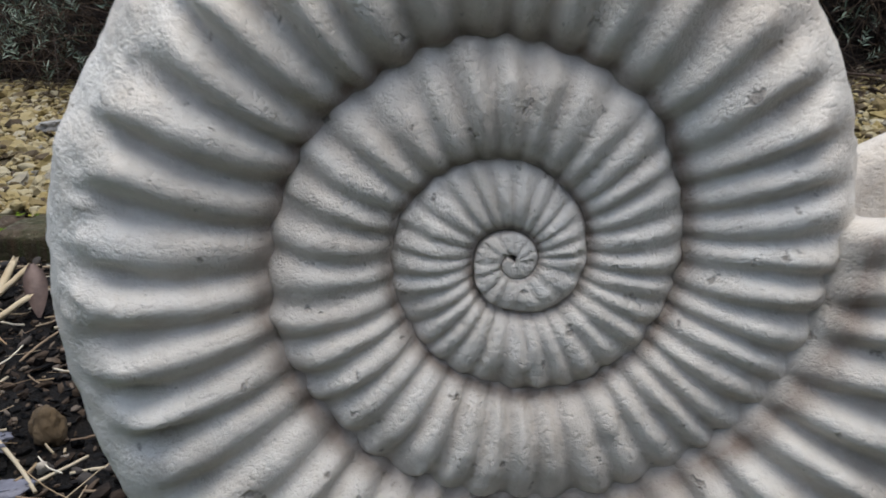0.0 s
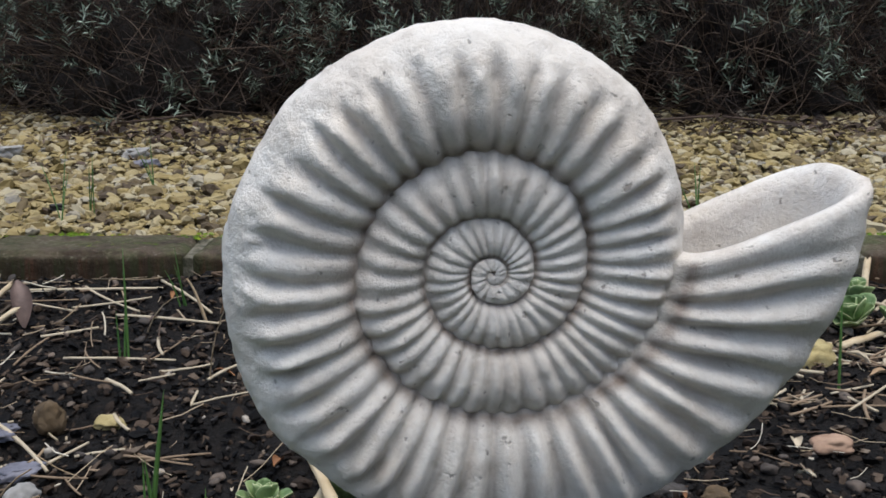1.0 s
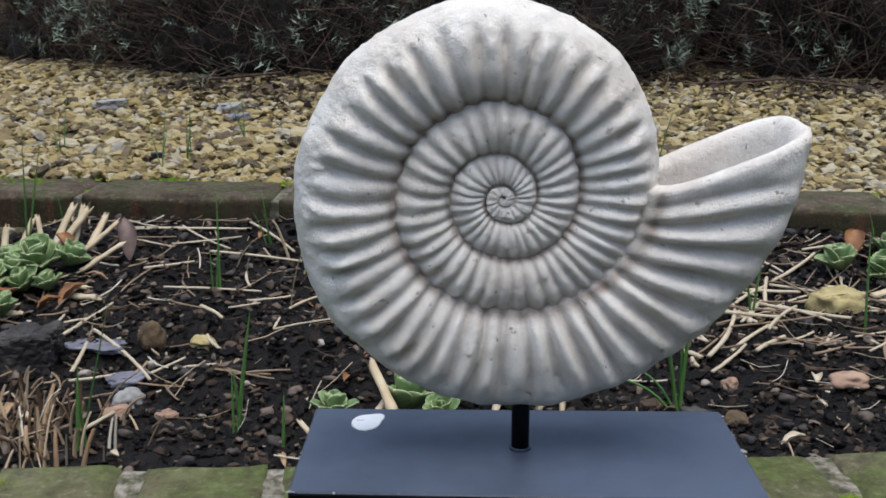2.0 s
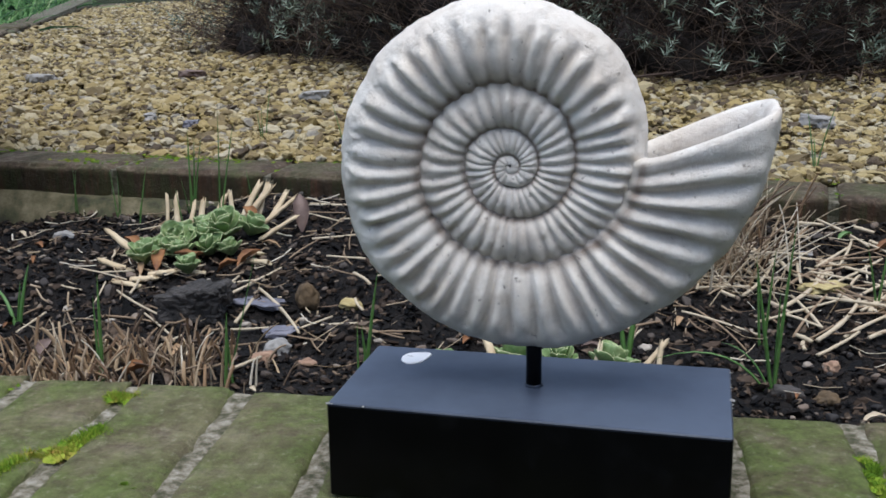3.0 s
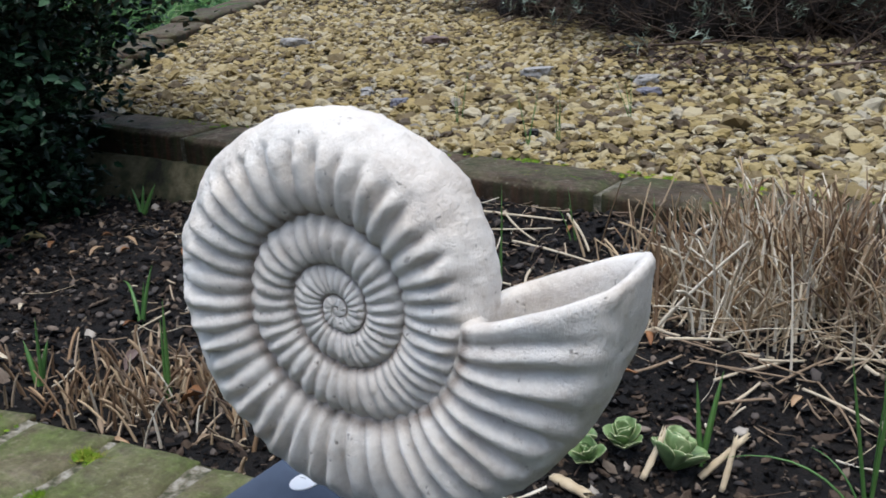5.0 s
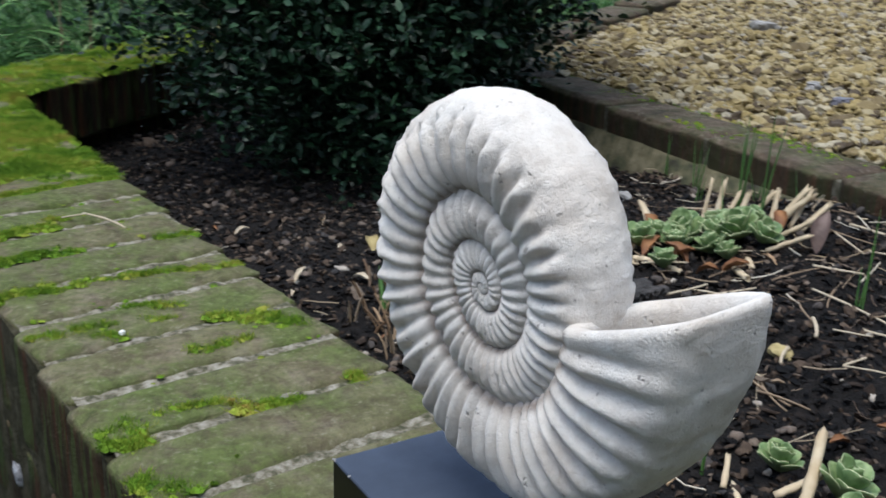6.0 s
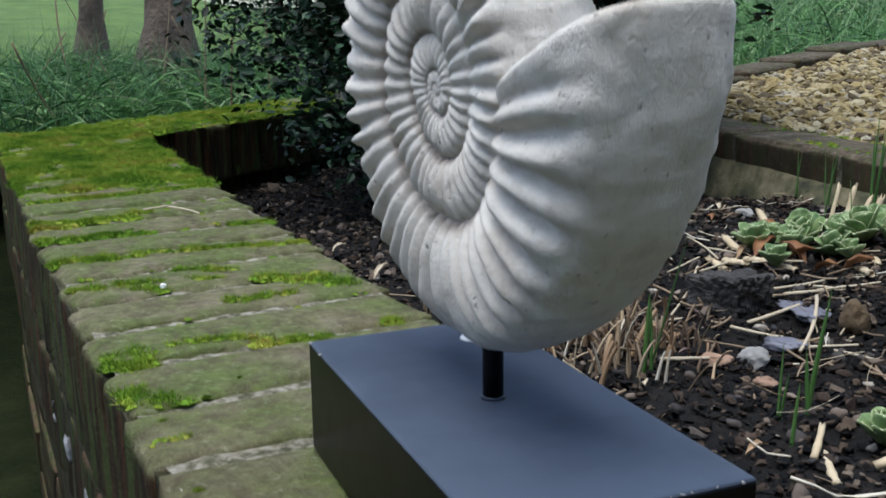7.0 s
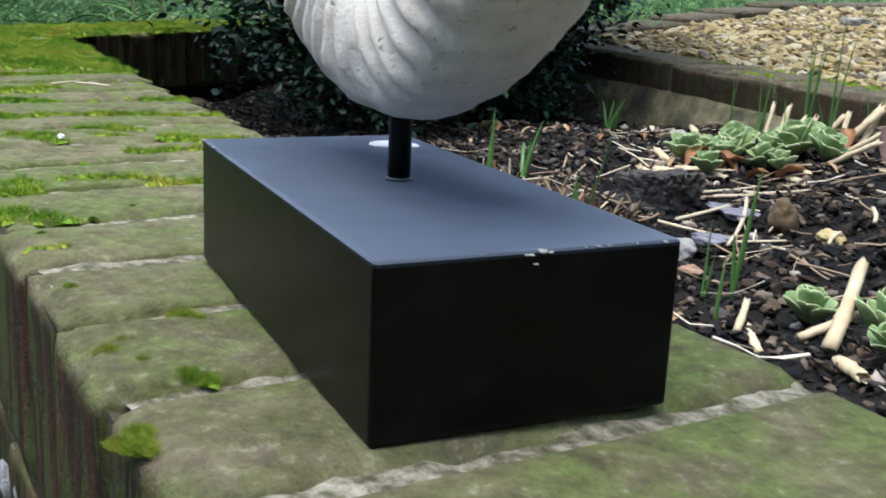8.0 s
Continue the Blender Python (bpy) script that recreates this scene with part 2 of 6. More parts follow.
def worn_brick(name, sx, sy, sz, seed, wear=0.004):
    """An old brick: its edges rounded and chipped, its faces slightly uneven."""
    bm = bmesh.new()
    bmesh.ops.create_cube(bm, size=2.0)
    bmesh.ops.subdivide_edges(bm, edges=bm.edges[:], cuts=11, use_grid_fill=True)
    o, half = Vector((seed * 3.7, seed * 1.9, 0)), Vector((sx, sy, sz)) / 2
    for v in bm.verts:
        # crowd the rows towards the edges, then pull the edges in
        c = Vector([math.copysign(abs(t) ** 0.5, t) for t in v.co])
        p = Vector((c.x * half.x, c.y * half.y, c.z * half.z))
        gap = sorted(half[i] - abs(p[i]) for i in range(3))
        near = max(0.0, 1 - gap[1] / 0.011)
        chip = near * near * (0.85 + 1.2 * max(0.0, noise.noise(p * 32 + o)) + 0.3 * noise.noise(p * 90 + o))
        p -= Vector((c.x, c.y, c.z)).normalized() * wear * max(0.0, chip)
        p += v.co.normalized() * (0.0011 * noise.noise(p * 30 + o) + 0.0005 * noise.noise(p * 95 + o))
        v.co = p
    return bm_mesh(name, bm, True)


def ico(sub):
    bm = bmesh.new()
    bmesh.ops.create_icosphere(bm, subdivisions=sub, radius=1.0)
    bm.verts.ensure_lookup_table()
    v = np.array([p.co[:] for p in bm.verts])
    f = np.array([[p.index for p in q.verts] for q in bm.faces])
    bm.free()
    return v, f


def lumpy(v, seed, amount=0.25, freq=1.1):
    """Pushes the points of a ball in and out, to make a stone of it."""
    o = Vector((seed * 7.3, seed * 3.1, seed * 1.7))
    return np.array([p * (1 + amount * noise.noise(Vector(p) * freq + o) + 0.4 * amount * noise.noise(Vector(p) * freq * 2.7 + o)) for p in v])


def rotations(rng, n, flat=1.0):
    """n rotation matrices: any turn about z, and a lean up to flat radians."""
    a, b, c = rng.uniform(0, 2 * np.pi, n), rng.normal(0, flat, n), rng.normal(0, flat, n)
    ca, sa, cb, sb, cc, sc = np.cos(a), np.sin(a), np.cos(b), np.sin(b), np.cos(c), np.sin(c)
    z, o = np.zeros(n), np.ones(n)
    rz = np.stack([ca, -sa, z, sa, ca, z, z, z, o], 1).reshape(n, 3, 3)
    rx = np.stack([o, z, z, z, cb, -sb, z, sb, cb], 1).reshape(n, 3, 3)
    ry = np.stack([cc, z, sc, z, o, z, -sc, z, cc], 1).reshape(n, 3, 3)
    return rz @ rx @ ry


def scatter(protos, pos, rot, size, rng):
    """Joins many copies of the prototypes (points, faces) into one array of points and faces."""
    which = rng.integers(0, len(protos), len(pos))
    vs, fs, base = [], [], 0
    for k, (pv, pf) in enumerate(protos):
        sel = np.nonzero(which == k)[0]
        if not len(sel):
            continue
        v = np.einsum("nij,nkj->nki", rot[sel], pv[None] * size[sel][:, None, :]) + pos[sel][:, None, :]
        f = pf[None] + (np.arange(len(sel)) * len(pv))[:, None, None] + base
        vs.append(v.reshape(-1, 3))
        fs.append(f.reshape(-1, pf.shape[1]))
        base += len(sel) * len(pv)
    return np.concatenate(vs), np.concatenate(fs)


def strips(paths, widths, sides=3):
    """Tapered tubes (sides of 3 or more) or flat blades (sides 2) along many paths: paths n x k x 3, widths n x k."""
    n, k, _ = paths.shape
    t = np.gradient(paths, axis=1)
    t /= np.linalg.norm(t, axis=2, keepdims=True) + 1e-9
    ref = np.zeros_like(t)
    ref[..., 0] = 0.31
    ref[..., 1] = 0.95
    ref[np.abs((t * ref).sum(2)) > 0.9] = (1, 0, 0)
    s = np.cross(t, ref)
    s /= np.linalg.norm(s, axis=2, keepdims=True) + 1e-9
    u = np.cross(t, s)
    if sides == 2:
        ring = np.stack([paths - s * widths[..., None], paths + s * widths[..., None]], 2)
    else:
        ang = np.arange(sides) * 2 * np.pi / sides
        ring = np.stack([paths + (s * np.cos(a) + u * np.sin(a)) * widths[..., None] for a in ang], 2)
    v = ring.reshape(-1, 3)
    a, b = np.meshgrid(np.arange(k - 1), np.arange(sides if sides > 2 else 1), indexing="ij")
    q = np.stack([a * sides + b, a * sides + (b + 1) % sides, (a + 1) * sides + (b + 1) % sides, (a + 1) * sides + b], -1).reshape(-1, 4)
    f = (q[None] + (np.arange(n) * k * sides)[:, None, None]).reshape(-1, 4)
    return v, f


def smoothstep(a, b, x):
    x = np.clip((np.asarray(x, dtype=float) - a) / (b - a), 0, 1)
    return x * x * (3 - 2 * x)


def wobble(x, y, freq, seed=0.0):
    """A cheap smooth noise of arrays, about -1 to 1."""
    return (np.sin(x * freq + 1.3 * np.sin(y * freq * 0.9 + seed)) + np.sin(y * freq * 1.27 + 1.7 * np.sin(x * freq * 0.71 + seed * 2) + seed)) * 0.5


# ---- the lie of the land ----
def wall_inner(x):
    """y of the garden wall's planted side, a slight curve."""
    return 0.15 + 0.058 * x + 0.018 * x * x


def kerb_front(x):
    return 0.835 - 0.075 * x


def soil_z(x, y):
    z = -0.076 + 0.02 * smoothstep(0.4, 0.6, y) + 0.04 * smoothstep(0.6, 0.84, y) * smoothstep(-0.6, -0.3, x) - 0.055 * smoothstep(0.5, 1.2, -x)
    z = z + 0.006 * wobble(x, y, 17, 1) + 0.004 * wobble(x, y, 43, 2)
    return z


def gravel_z(x, y):
    return 0.005 + 0.07 * np.clip(y - 1.0, 0, 0.9) + 0.012 * np.clip(y - 1.9, 0, 20) + 0.006 * wobble(x, y, 9, 3)


# left border of the gravel, from a point near the kerb's end outward
GX, GY, GDX, GDY = -1.36, 1.12, -0.42, 0.91


def gravel_inside(x, y, margin=0.0):
    side = (x - GX) * GDY - (y - GY) * GDX
    return (side > margin) & (y > kerb_front(x) + 0.1)


def build_ground():
    s = np.sinh(np.linspace(-4.6, 4.6, 150)) / np.sinh(4.6)
    gx, gy = np.meshgrid(s * 90 - 0.4, s * 90 + 0.4, indexing="ij")
    z = np.where(gy < wall_inner(np.clip(gx, -1.4, 3)) - 0.11, -0.52, -0.22)
    z = np.where(((gx + 1.38) * 0.8 + (gy - 0.1) * 0.6 < -0.12) & (gx < -1.45) & (gy > -0.1), -0.1, z)
    far = np.hypot(gx, gy - 0.5)
    z = z + (0.02 - z) * smoothstep(3.5, 7, far)
    v = np.stack([gx, gy, z], -1).reshape(-1, 3)
    n = len(s)
    a, b = np.meshgrid(np.arange(n - 1), np.arange(n - 1), indexing="ij")
    f = np.stack([a * n + b, (a + 1) * n + b, (a + 1) * n + b + 1, a * n + b + 1], -1).reshape(-1, 4)
    tagged(piece("ground", np_mesh("ground", v, f), LAWN), "rough grassy ground round the garden bed", "ground", kind="structure")


def sheet(name, x0, x1, y0f, y1f, nx, ny, zf, mat, label, category):
    xs = np.linspace(x0, x1, nx)
    w = np.linspace(0, 1, ny)
    gx = np.repeat(xs[:, None], ny, 1)
    gy = y0f(gx) * (1 - w) + y1f(gx) * w
    gz = zf(gx, gy)
    a, b = np.meshgrid(np.arange(nx - 1), np.arange(ny - 1), indexing="ij")
    f = np.stack([a * ny + b, (a + 1) * ny + b, (a + 1) * ny + b + 1, a * ny + b + 1], -1).reshape(-1, 4)
    return tagged(piece(name, np_mesh(name, np.stack([gx, gy, gz], -1).reshape(-1, 3), f), mat), label, category, kind="structure")


build_ground()
sheet("soil_bed", -2.1, 1.68, lambda x: wall_inner(x) - 0.05, lambda x: kerb_front(x) + 0.05, 330, 80, soil_z, SOIL, "dark crumbly soil of a narrow garden bed", "soil")


def gravel_sheet():
    ys = np.linspace(0, 1, 60) ** 1.6 * 5.2 + 0.93
    w = np.linspace(0, 1, 50)
    gy = np.repeat(ys[:, None], 50, 1)
    left = np.where(gy < GY, -1.42, GX + (gy - GY) * GDX / GDY) 
    gx = left * (1 - w) + 2.6 * w
    gy = gy + np.where(gy < 1.2, -0.075 * gx * (1.2 - gy) / 0.27, 0)
    a, b = np.meshgrid(np.arange(59), np.arange(49), indexing="ij")
    f = np.stack([a * 50 + b, a * 50 + b + 1, (a + 1) * 50 + b + 1, (a + 1) * 50 + b], -1).reshape(-1, 4)
    v = np.stack([gx, gy, gravel_z(gx, gy) - 0.006], -1).reshape(-1, 3)
    tagged(piece("gravel_path", np_mesh("gravel_path", v, f), GRAVEL_BED), "sandy bed of a yellow gravel path", "path", kind="structure")


gravel_sheet()
BRIGHT_LAWN = make_noisy("mown_lawn", [(0.3, (0.055, 0.11, 0.018)), (0.7, (0.13, 0.21, 0.04))], 5, 0.9, 80, 0.8, 0.02)
sheet("lawn", -40, -3.3, lambda x: 0 * x - 14, lambda x: 0 * x + 1.5, 90, 60, lambda x, y: -0.16 + 0.085 * (-3.3 - x) * smoothstep(3.3, 6, -x) + 0.03 * wobble(x, y, 1.7), BRIGHT_LAWN, "mown lawn rising behind the trees", "lawn")


# ---- the ammonite on its stand ----
def spiral_radius(deg):
    """The shell's outer edge in metres, by the angle turned from the first whorl on."""
    turn = [-720, -540, -360, -180, -90, 0, 90, 180, 270, 360, 450, 540, 630, 720, 765, 810, 900, 945, 990, 1035, 1065, 1095, 1140]
    mm = [0.8, 2.2, 5, 8.2, 10, 14, 20.5, 24.8, 27.2, 34, 44.5, 49.5, 52, 66, 76, 83.5, 90.5, 95.5, 100.4, 105.8, 119, 138, 160]
    d = np.arange(-720, 1141, 5.0)
    r = np.interp(d, turn, mm)
    w = np.exp(-0.5 * (np.arange(-6, 7) * 5 / 14.0) ** 2)
    r = np.convolve(np.pad(r, 6, mode="edge"), w / w.sum(), mode="valid")
    return np.interp(deg, d, r) / 1000


END, RIBS = 1086.5, 40


def rib_phase(deg):
    """Radians of rib counted up to an angle: close ribs where the third whorl ends, wide ones on the first."""
    turn = [-720, -360, -180, 0, 90, 180, 270, 360, 450, 540, 600, 660, 732, 782, 832, 880, 927, 966, 1008, 1050, 1073, 1150]
    count = [-88, -79, -73, -65.5, -59, -52.6, -45.5, -37.5, -29.6, -21.8, -16, -9.4, 0, 5, 10, 15, 20, 25, 30, 35, 38, 47]
    d = np.arange(-720, 1151, 5.0)
    c = np.interp(d, turn, count)
    w = np.exp(-0.5 * (np.arange(-5, 6) * 5 / 9.0) ** 2)
    c = np.convolve(np.pad(c, 5, mode="reflect", reflect_type="odd"), w / w.sum(), mode="valid")
    return 2 * np.pi * np.interp(deg, d, c) + np.pi


def shell_rings(theta, section, inset=0.0, ribbed=True):
    """Points of the shell's tube at the angles theta and the section angles (degrees), as rings."""
    th = theta[:, None] + 0 * section[None]
    ph = np.radians(section)[None] + 0 * th
    ro = spiral_radius(th)
    ri = np.where(th > -300, 0.86 * spiral_radius(th - 360), 0.0)
    rc, a = (ro + ri) / 2, (ro - ri) / 2 - inset
    b = 0.0157 + ro * (0.085 + 0.012 * smoothstep(960, 1080, th)) - inset
    b = b * smoothstep(-760, -560, th)
    cs, sn = np.cos(ph), np.sin(ph)
    flare = smoothstep(985, END, th)
    p = np.where(cs > 0, 1.0 - 0.54 * flare, 0.8)
    rad = rc + a * np.sign(cs) * np.abs(cs) ** p
    h = np.minimum(b, a * (0.55 + 0.55 * smoothstep(-300, 250, th) + 0.45 * smoothstep(END - 420, END - 300, th)))
    y = -np.sign(sn) * ((b - h) * smoothstep(0, 0.5, np.abs(sn)) + h * np.abs(sn) ** (0.85 - 0.36 * flare))
    u = (rad - ri) / (ro - ri + 1e-6)
    stain_shade = np.zeros_like(rad)
    if ribbed:
        pitch = 2 * np.pi * rad / RIBS
        inner = 1 - smoothstep(END - 400, END - 330, th)
        late = smoothstep(930, 1030, th)
        env = smoothstep(0.01, 0.12, u) * (1 - smoothstep(0.66 + 0.2 * inner + 0.06 * late, 0.9 + 0.09 * inner + 0.1 * late, u)) * smoothstep(-600, -200, th)
        # the ribs swell into knobs at the shoulder, and by the mouth at the inner edge
        env = env * (1 + 0.9 * (1 - inner) * (1 - late) * np.exp(-((u - 0.62) / 0.11) ** 2) + 0.95 * late * np.exp(-((u - 0.4) / 0.32) ** 2))
        env = env * (1 - 0.85 * smoothstep(END - 11, END - 2, th)) * (0.8 + (0.14 + 0.12 * np.sin(th * 0.052 + 2.0)) * inner) * (1 + 0.35 * smoothstep(740, 790, th) * (1 - smoothstep(880, 920, th)) * (1 - smoothstep(0.4, 0.6, u)))
        lead = th + 2.0 * u * u + 0.8 * np.sin(th * 0.11) + 0.4 * np.sin(th * 0.31 + 6 * u)
        turn = rib_phase(lead)
        s = np.cos(turn) - 0.12 * np.cos(2 * turn)
        lift = (0.168 + 0.022 * inner) * pitch * env * s * (1 + 0.28 * np.sin(th * 0.37) * np.sin(th * 0.19 + 3 * u))
        y = y - np.sign(sn) * lift * np.abs(sn) ** 0.5
        rad = rad + 0.32 * lift * cs * (1 - inner)
        # brown stain in the seams; shade is painted into the rib troughs
        stain_shade = 0.22 * env * smoothstep(0.1, 0.95, -s) + 1.0 * np.exp(-((u - 0.1) / 0.045) ** 2) * smoothstep(-400, 100, th) + 0.8 * smoothstep(0.86, 0.97, u) * (th < END - 370) + 0.9 * (1 - smoothstep(-620, -500, th))
    shear = smoothstep(END - 80, END, th) * (9.6 * (u - 0.4) + 1.2 * np.sin(np.pi * np.clip(u, 0, 1)) * np.clip(sn, 0, 1) + 1.5 * np.sin(np.pi * np.clip(u, 0, 1)) * np.clip(-sn, 0, 1))
    ang = np.radians(th + shear)
    return np.stack([rad * np.cos(ang), y, rad * np.sin(ang)], -1), stain_shade


def build_shell():
    theta = np.arange(-700, END + 0.01, 0.75)
    section = np.arange(0, 360, 5.0)
    pts, stain_shade = shell_rings(theta, section)
    n, k = pts.shape[:2]
    # lip, then the hollow of the mouth
    back = np.concatenate([[END + 1.2, END + 1.6, END + 1.0], np.linspace(END - 2, END - 55, 24)])
    insets = np.concatenate([[0.001, 0.0034, 0.0072], np.linspace(0.0086, 0.0115, 24)])
    rings = [shell_rings(np.array([t]), section, inset=i, ribbed=False)[0][0] for t, i in zip(back, insets)]
    rings.append(np.repeat(rings[-1].mean(0)[None], k, 0))
    pts = np.concatenate([pts, np.array(rings)], 0)
    pts = np.concatenate([np.repeat(pts[0].mean(0)[None], k, 0)[None], pts], 0)
    stain_shade = np.concatenate([stain_shade[:1], stain_shade], 0)
    n += 1
    m = len(pts)
    stain_shade = np.concatenate([stain_shade, np.zeros((m - n, k))], 0)
    flat = pts.reshape(-1, 3)
    # the casting is crumbly along the shoulder of the upper whorl
    ring = np.concatenate([theta[:1], theta, np.full(m - n, END)])[:, None] + 0 * section[None]
    out = np.hypot(pts[..., 0], pts[..., 2]) / spiral_radius(ring)
    rough = smoothstep(790, 830, ring) * (1 - smoothstep(900, 940, ring)) * np.exp(-((out - 0.86) / 0.07) ** 2) + 0.15
    lump = np.array([noise.noise(Vector(p) * 45) * 0.0011 + noise.noise(Vector(p) * 140) * 0.0006 + max(0.0, noise.noise(Vector(p) * 230) - 0.3) * 0.0012 for p in flat])
    crumbs = np.array([max(0.0, noise.noise(Vector(p) * 310) - 0.12) * 0.0022 + abs(noise.noise(Vector(p) * 620)) * 0.0004 for p in flat])
    lump = lump + crumbs * rough.ravel()
    r = np.hypot(flat[:, 0], flat[:, 2]) + 1e-6
    flat = flat + np.stack([flat[:, 0] / r * lump, np.sign(flat[:, 1]) * lump, flat[:, 2] / r * lump], 1)
    a, b = np.meshgrid(np.arange(m - 1), np.arange(k), indexing="ij")
    f = np.stack([a * k + b, (a + 1) * k + b, (a + 1) * k + (b + 1) % k, a * k + (b + 1) % k], -1).reshape(-1, 4)
    me = np_mesh("shell", flat, f)
    at = me.attributes.new("stain_shade", "FLOAT", "POINT")
    at.data.foreach_set("value", stain_shade.ravel().astype(np.float32))
    return me


SHELL_AT = (0.0915, 0.044, 0.1765)
ornament = empty("ammonite_ornament", pose(0, 0, 0), "white cast-stone ammonite on a black block stand", "ornament")
block = box_bm(0.206, 0.094, 0.0525, 0.0018, 3)
for v in block.verts:
    # front right corner drawn forward to fit the camera's view
    if v.co.x > 0 and v.co.y < 0:
        v.co.y -= 0.004
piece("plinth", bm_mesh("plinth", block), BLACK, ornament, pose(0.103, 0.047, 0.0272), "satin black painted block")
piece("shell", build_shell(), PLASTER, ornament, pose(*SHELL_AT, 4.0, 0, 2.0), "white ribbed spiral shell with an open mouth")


def rod_mesh():
    bm = bmesh.new()
    bmesh.ops.create_cone(bm, cap_ends=True, segments=24, radius1=0.0042, radius2=0.0042, depth=0.05)
    r = bmesh.ops.create_cone(bm, cap_ends=True, segments=24, radius1=0.0052, radius2=0.0044, depth=0.0012)
    bmesh.ops.translate(bm, verts=r["verts"], vec=(0, 0, -0.0245))
    return bm_mesh("rod", bm, True)


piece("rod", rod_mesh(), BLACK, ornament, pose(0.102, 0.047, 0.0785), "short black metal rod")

# ---- the garden wall ----
def build_wall():
    rng = random.Random(4)
    wall = tagged(new("wall_garden"), "low garden wall capped with mossy bricks on edge", "wall", kind="structure")
    kinds = [worn_brick("brick", 0.0725, 0.223, 0.102, k, 0.0055) for k in range(8)]
    lower = [worn_brick("brick", 0.068, 0.223, 0.102, k + 50) for k in range(4)]
    stretchers = [worn_brick("brick", 0.215, 0.1, 0.066, k + 60) for k in range(4)]
    x = -0.02 + 0.0775 * 0.5
    for k in range(-19, 22):
        bx = x + k * 0.0775
        turn = 6.0 - 6.0 * max(-0.4, min(0.4, bx)) + rng.uniform(-0.8, 0.8)
        y = wall_inner(bx) - 0.111 + rng.uniform(-0.0025, 0.0025)
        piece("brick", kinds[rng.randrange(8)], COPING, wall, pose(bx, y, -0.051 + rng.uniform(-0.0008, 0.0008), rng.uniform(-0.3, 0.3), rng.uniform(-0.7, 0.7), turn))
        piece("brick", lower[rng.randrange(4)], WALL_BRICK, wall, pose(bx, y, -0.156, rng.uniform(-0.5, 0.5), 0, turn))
    for row in range(4):
        for k in range(14):
            bx = -1.42 + 0.228 * k + (0.114 if row % 2 else 0)
            turn = math.degrees(math.atan(0.058 + 0.036 * bx))
            piece("brick", stretchers[rng.randrange(4)], WALL_BRICK, wall, pose(bx, wall_inner(bx) - 0.168 + rng.uniform(-0.003, 0.003), -0.252 - 0.077 * row, 0, 0, turn))
    # pale smears of old lime mortar on the outer face
    for k in range(26):
        bx, bz = -0.55 + 0.034 * k + rng.uniform(-0.02, 0.02), rng.uniform(-0.3, -0.125)
        v, f = ico(2)
        v = lumpy(lumpy(v, k + 300, 0.8, 1.0), k + 310, 0.5, 2.4) * np.array([rng.uniform(0.008, 0.02), 0.003, rng.uniform(0.007, 0.016)])
        piece("mortar_smear", np_mesh("mortar_smear", v, f), LIME, wall, pose(bx, wall_inner(bx) - 0.2215, bz, 0, rng.uniform(-25, 25), 3), "pale flaking lime mortar")
    # mortar bed between and below, darker than the joint tops
    xs = np.linspace(-1.5, 1.7, 60)
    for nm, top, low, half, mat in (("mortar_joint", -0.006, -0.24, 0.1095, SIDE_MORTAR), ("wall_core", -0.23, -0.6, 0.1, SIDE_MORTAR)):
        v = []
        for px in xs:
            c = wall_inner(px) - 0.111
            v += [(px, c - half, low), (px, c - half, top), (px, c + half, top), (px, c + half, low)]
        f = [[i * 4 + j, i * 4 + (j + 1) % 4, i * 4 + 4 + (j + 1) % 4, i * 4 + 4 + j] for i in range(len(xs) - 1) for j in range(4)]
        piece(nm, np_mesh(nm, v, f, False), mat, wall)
    # the joints are struck nearly level with the bricks, crumbled here and there
    nx, ny = 1280, 24
    gx = np.repeat(np.linspace(-1.5, 1.66, nx)[:, None], ny, 1)
    gy = wall_inner(gx) - 0.111 + np.linspace(-0.1045, 0.1045, ny)[None]
    gz = np.array([-0.0033 + 0.0022 * noise.noise(Vector((a * 30, b * 30, 3))) + 0.0022 * noise.noise(Vector((a * 110, b * 110, 7))) for a, b in zip(gx.ravel(), gy.ravel())])
    a, b = np.meshgrid(np.arange(nx - 1), np.arange(ny - 1), indexing="ij")
    f = np.stack([a * ny + b, (a + 1) * ny + b, (a + 1) * ny + b + 1, a * ny + b + 1], -1).reshape(-1, 4)
    piece("joint_top", np_mesh("joint_top", np.stack([gx.ravel(), gy.ravel(), gz], -1), f), MORTAR, wall)
    return wall


wall = build_wall()


def build_wall_return():
    rng = random.Random(5)
    w = tagged(new("wall_return"), "angled return of the low wall, thick with moss", "wall", kind="structure")
    kinds = [worn_brick("brick", 0.068, 0.223, 0.102, k + 10) for k in range(3)]
    d, nrm = Vector((-0.6, 0.8, 0)), Vector((-0.8, -0.6, 0))
    start = Vector((-1.38, 0.1, -0.051))
    for k in range(16):
        p = start + d * (0.03 + 0.0775 * k) + nrm * 0.111
        piece("brick", kinds[rng.randrange(3)], COPING, w, pose(p.x, p.y, p.z + rng.uniform(-0.002, 0.001), 0, 0, -53 + rng.uniform(-1, 1)))
    bm = box_bm(1.3, 0.17, 0.5)
    c = start + d * 0.6 + nrm * 0.111
    piece("wall_core", bm_mesh("wall_core", bm), WALL_BRICK, w, pose(c.x, c.y, -0.35, 0, 0, 126.9))


build_wall_return()


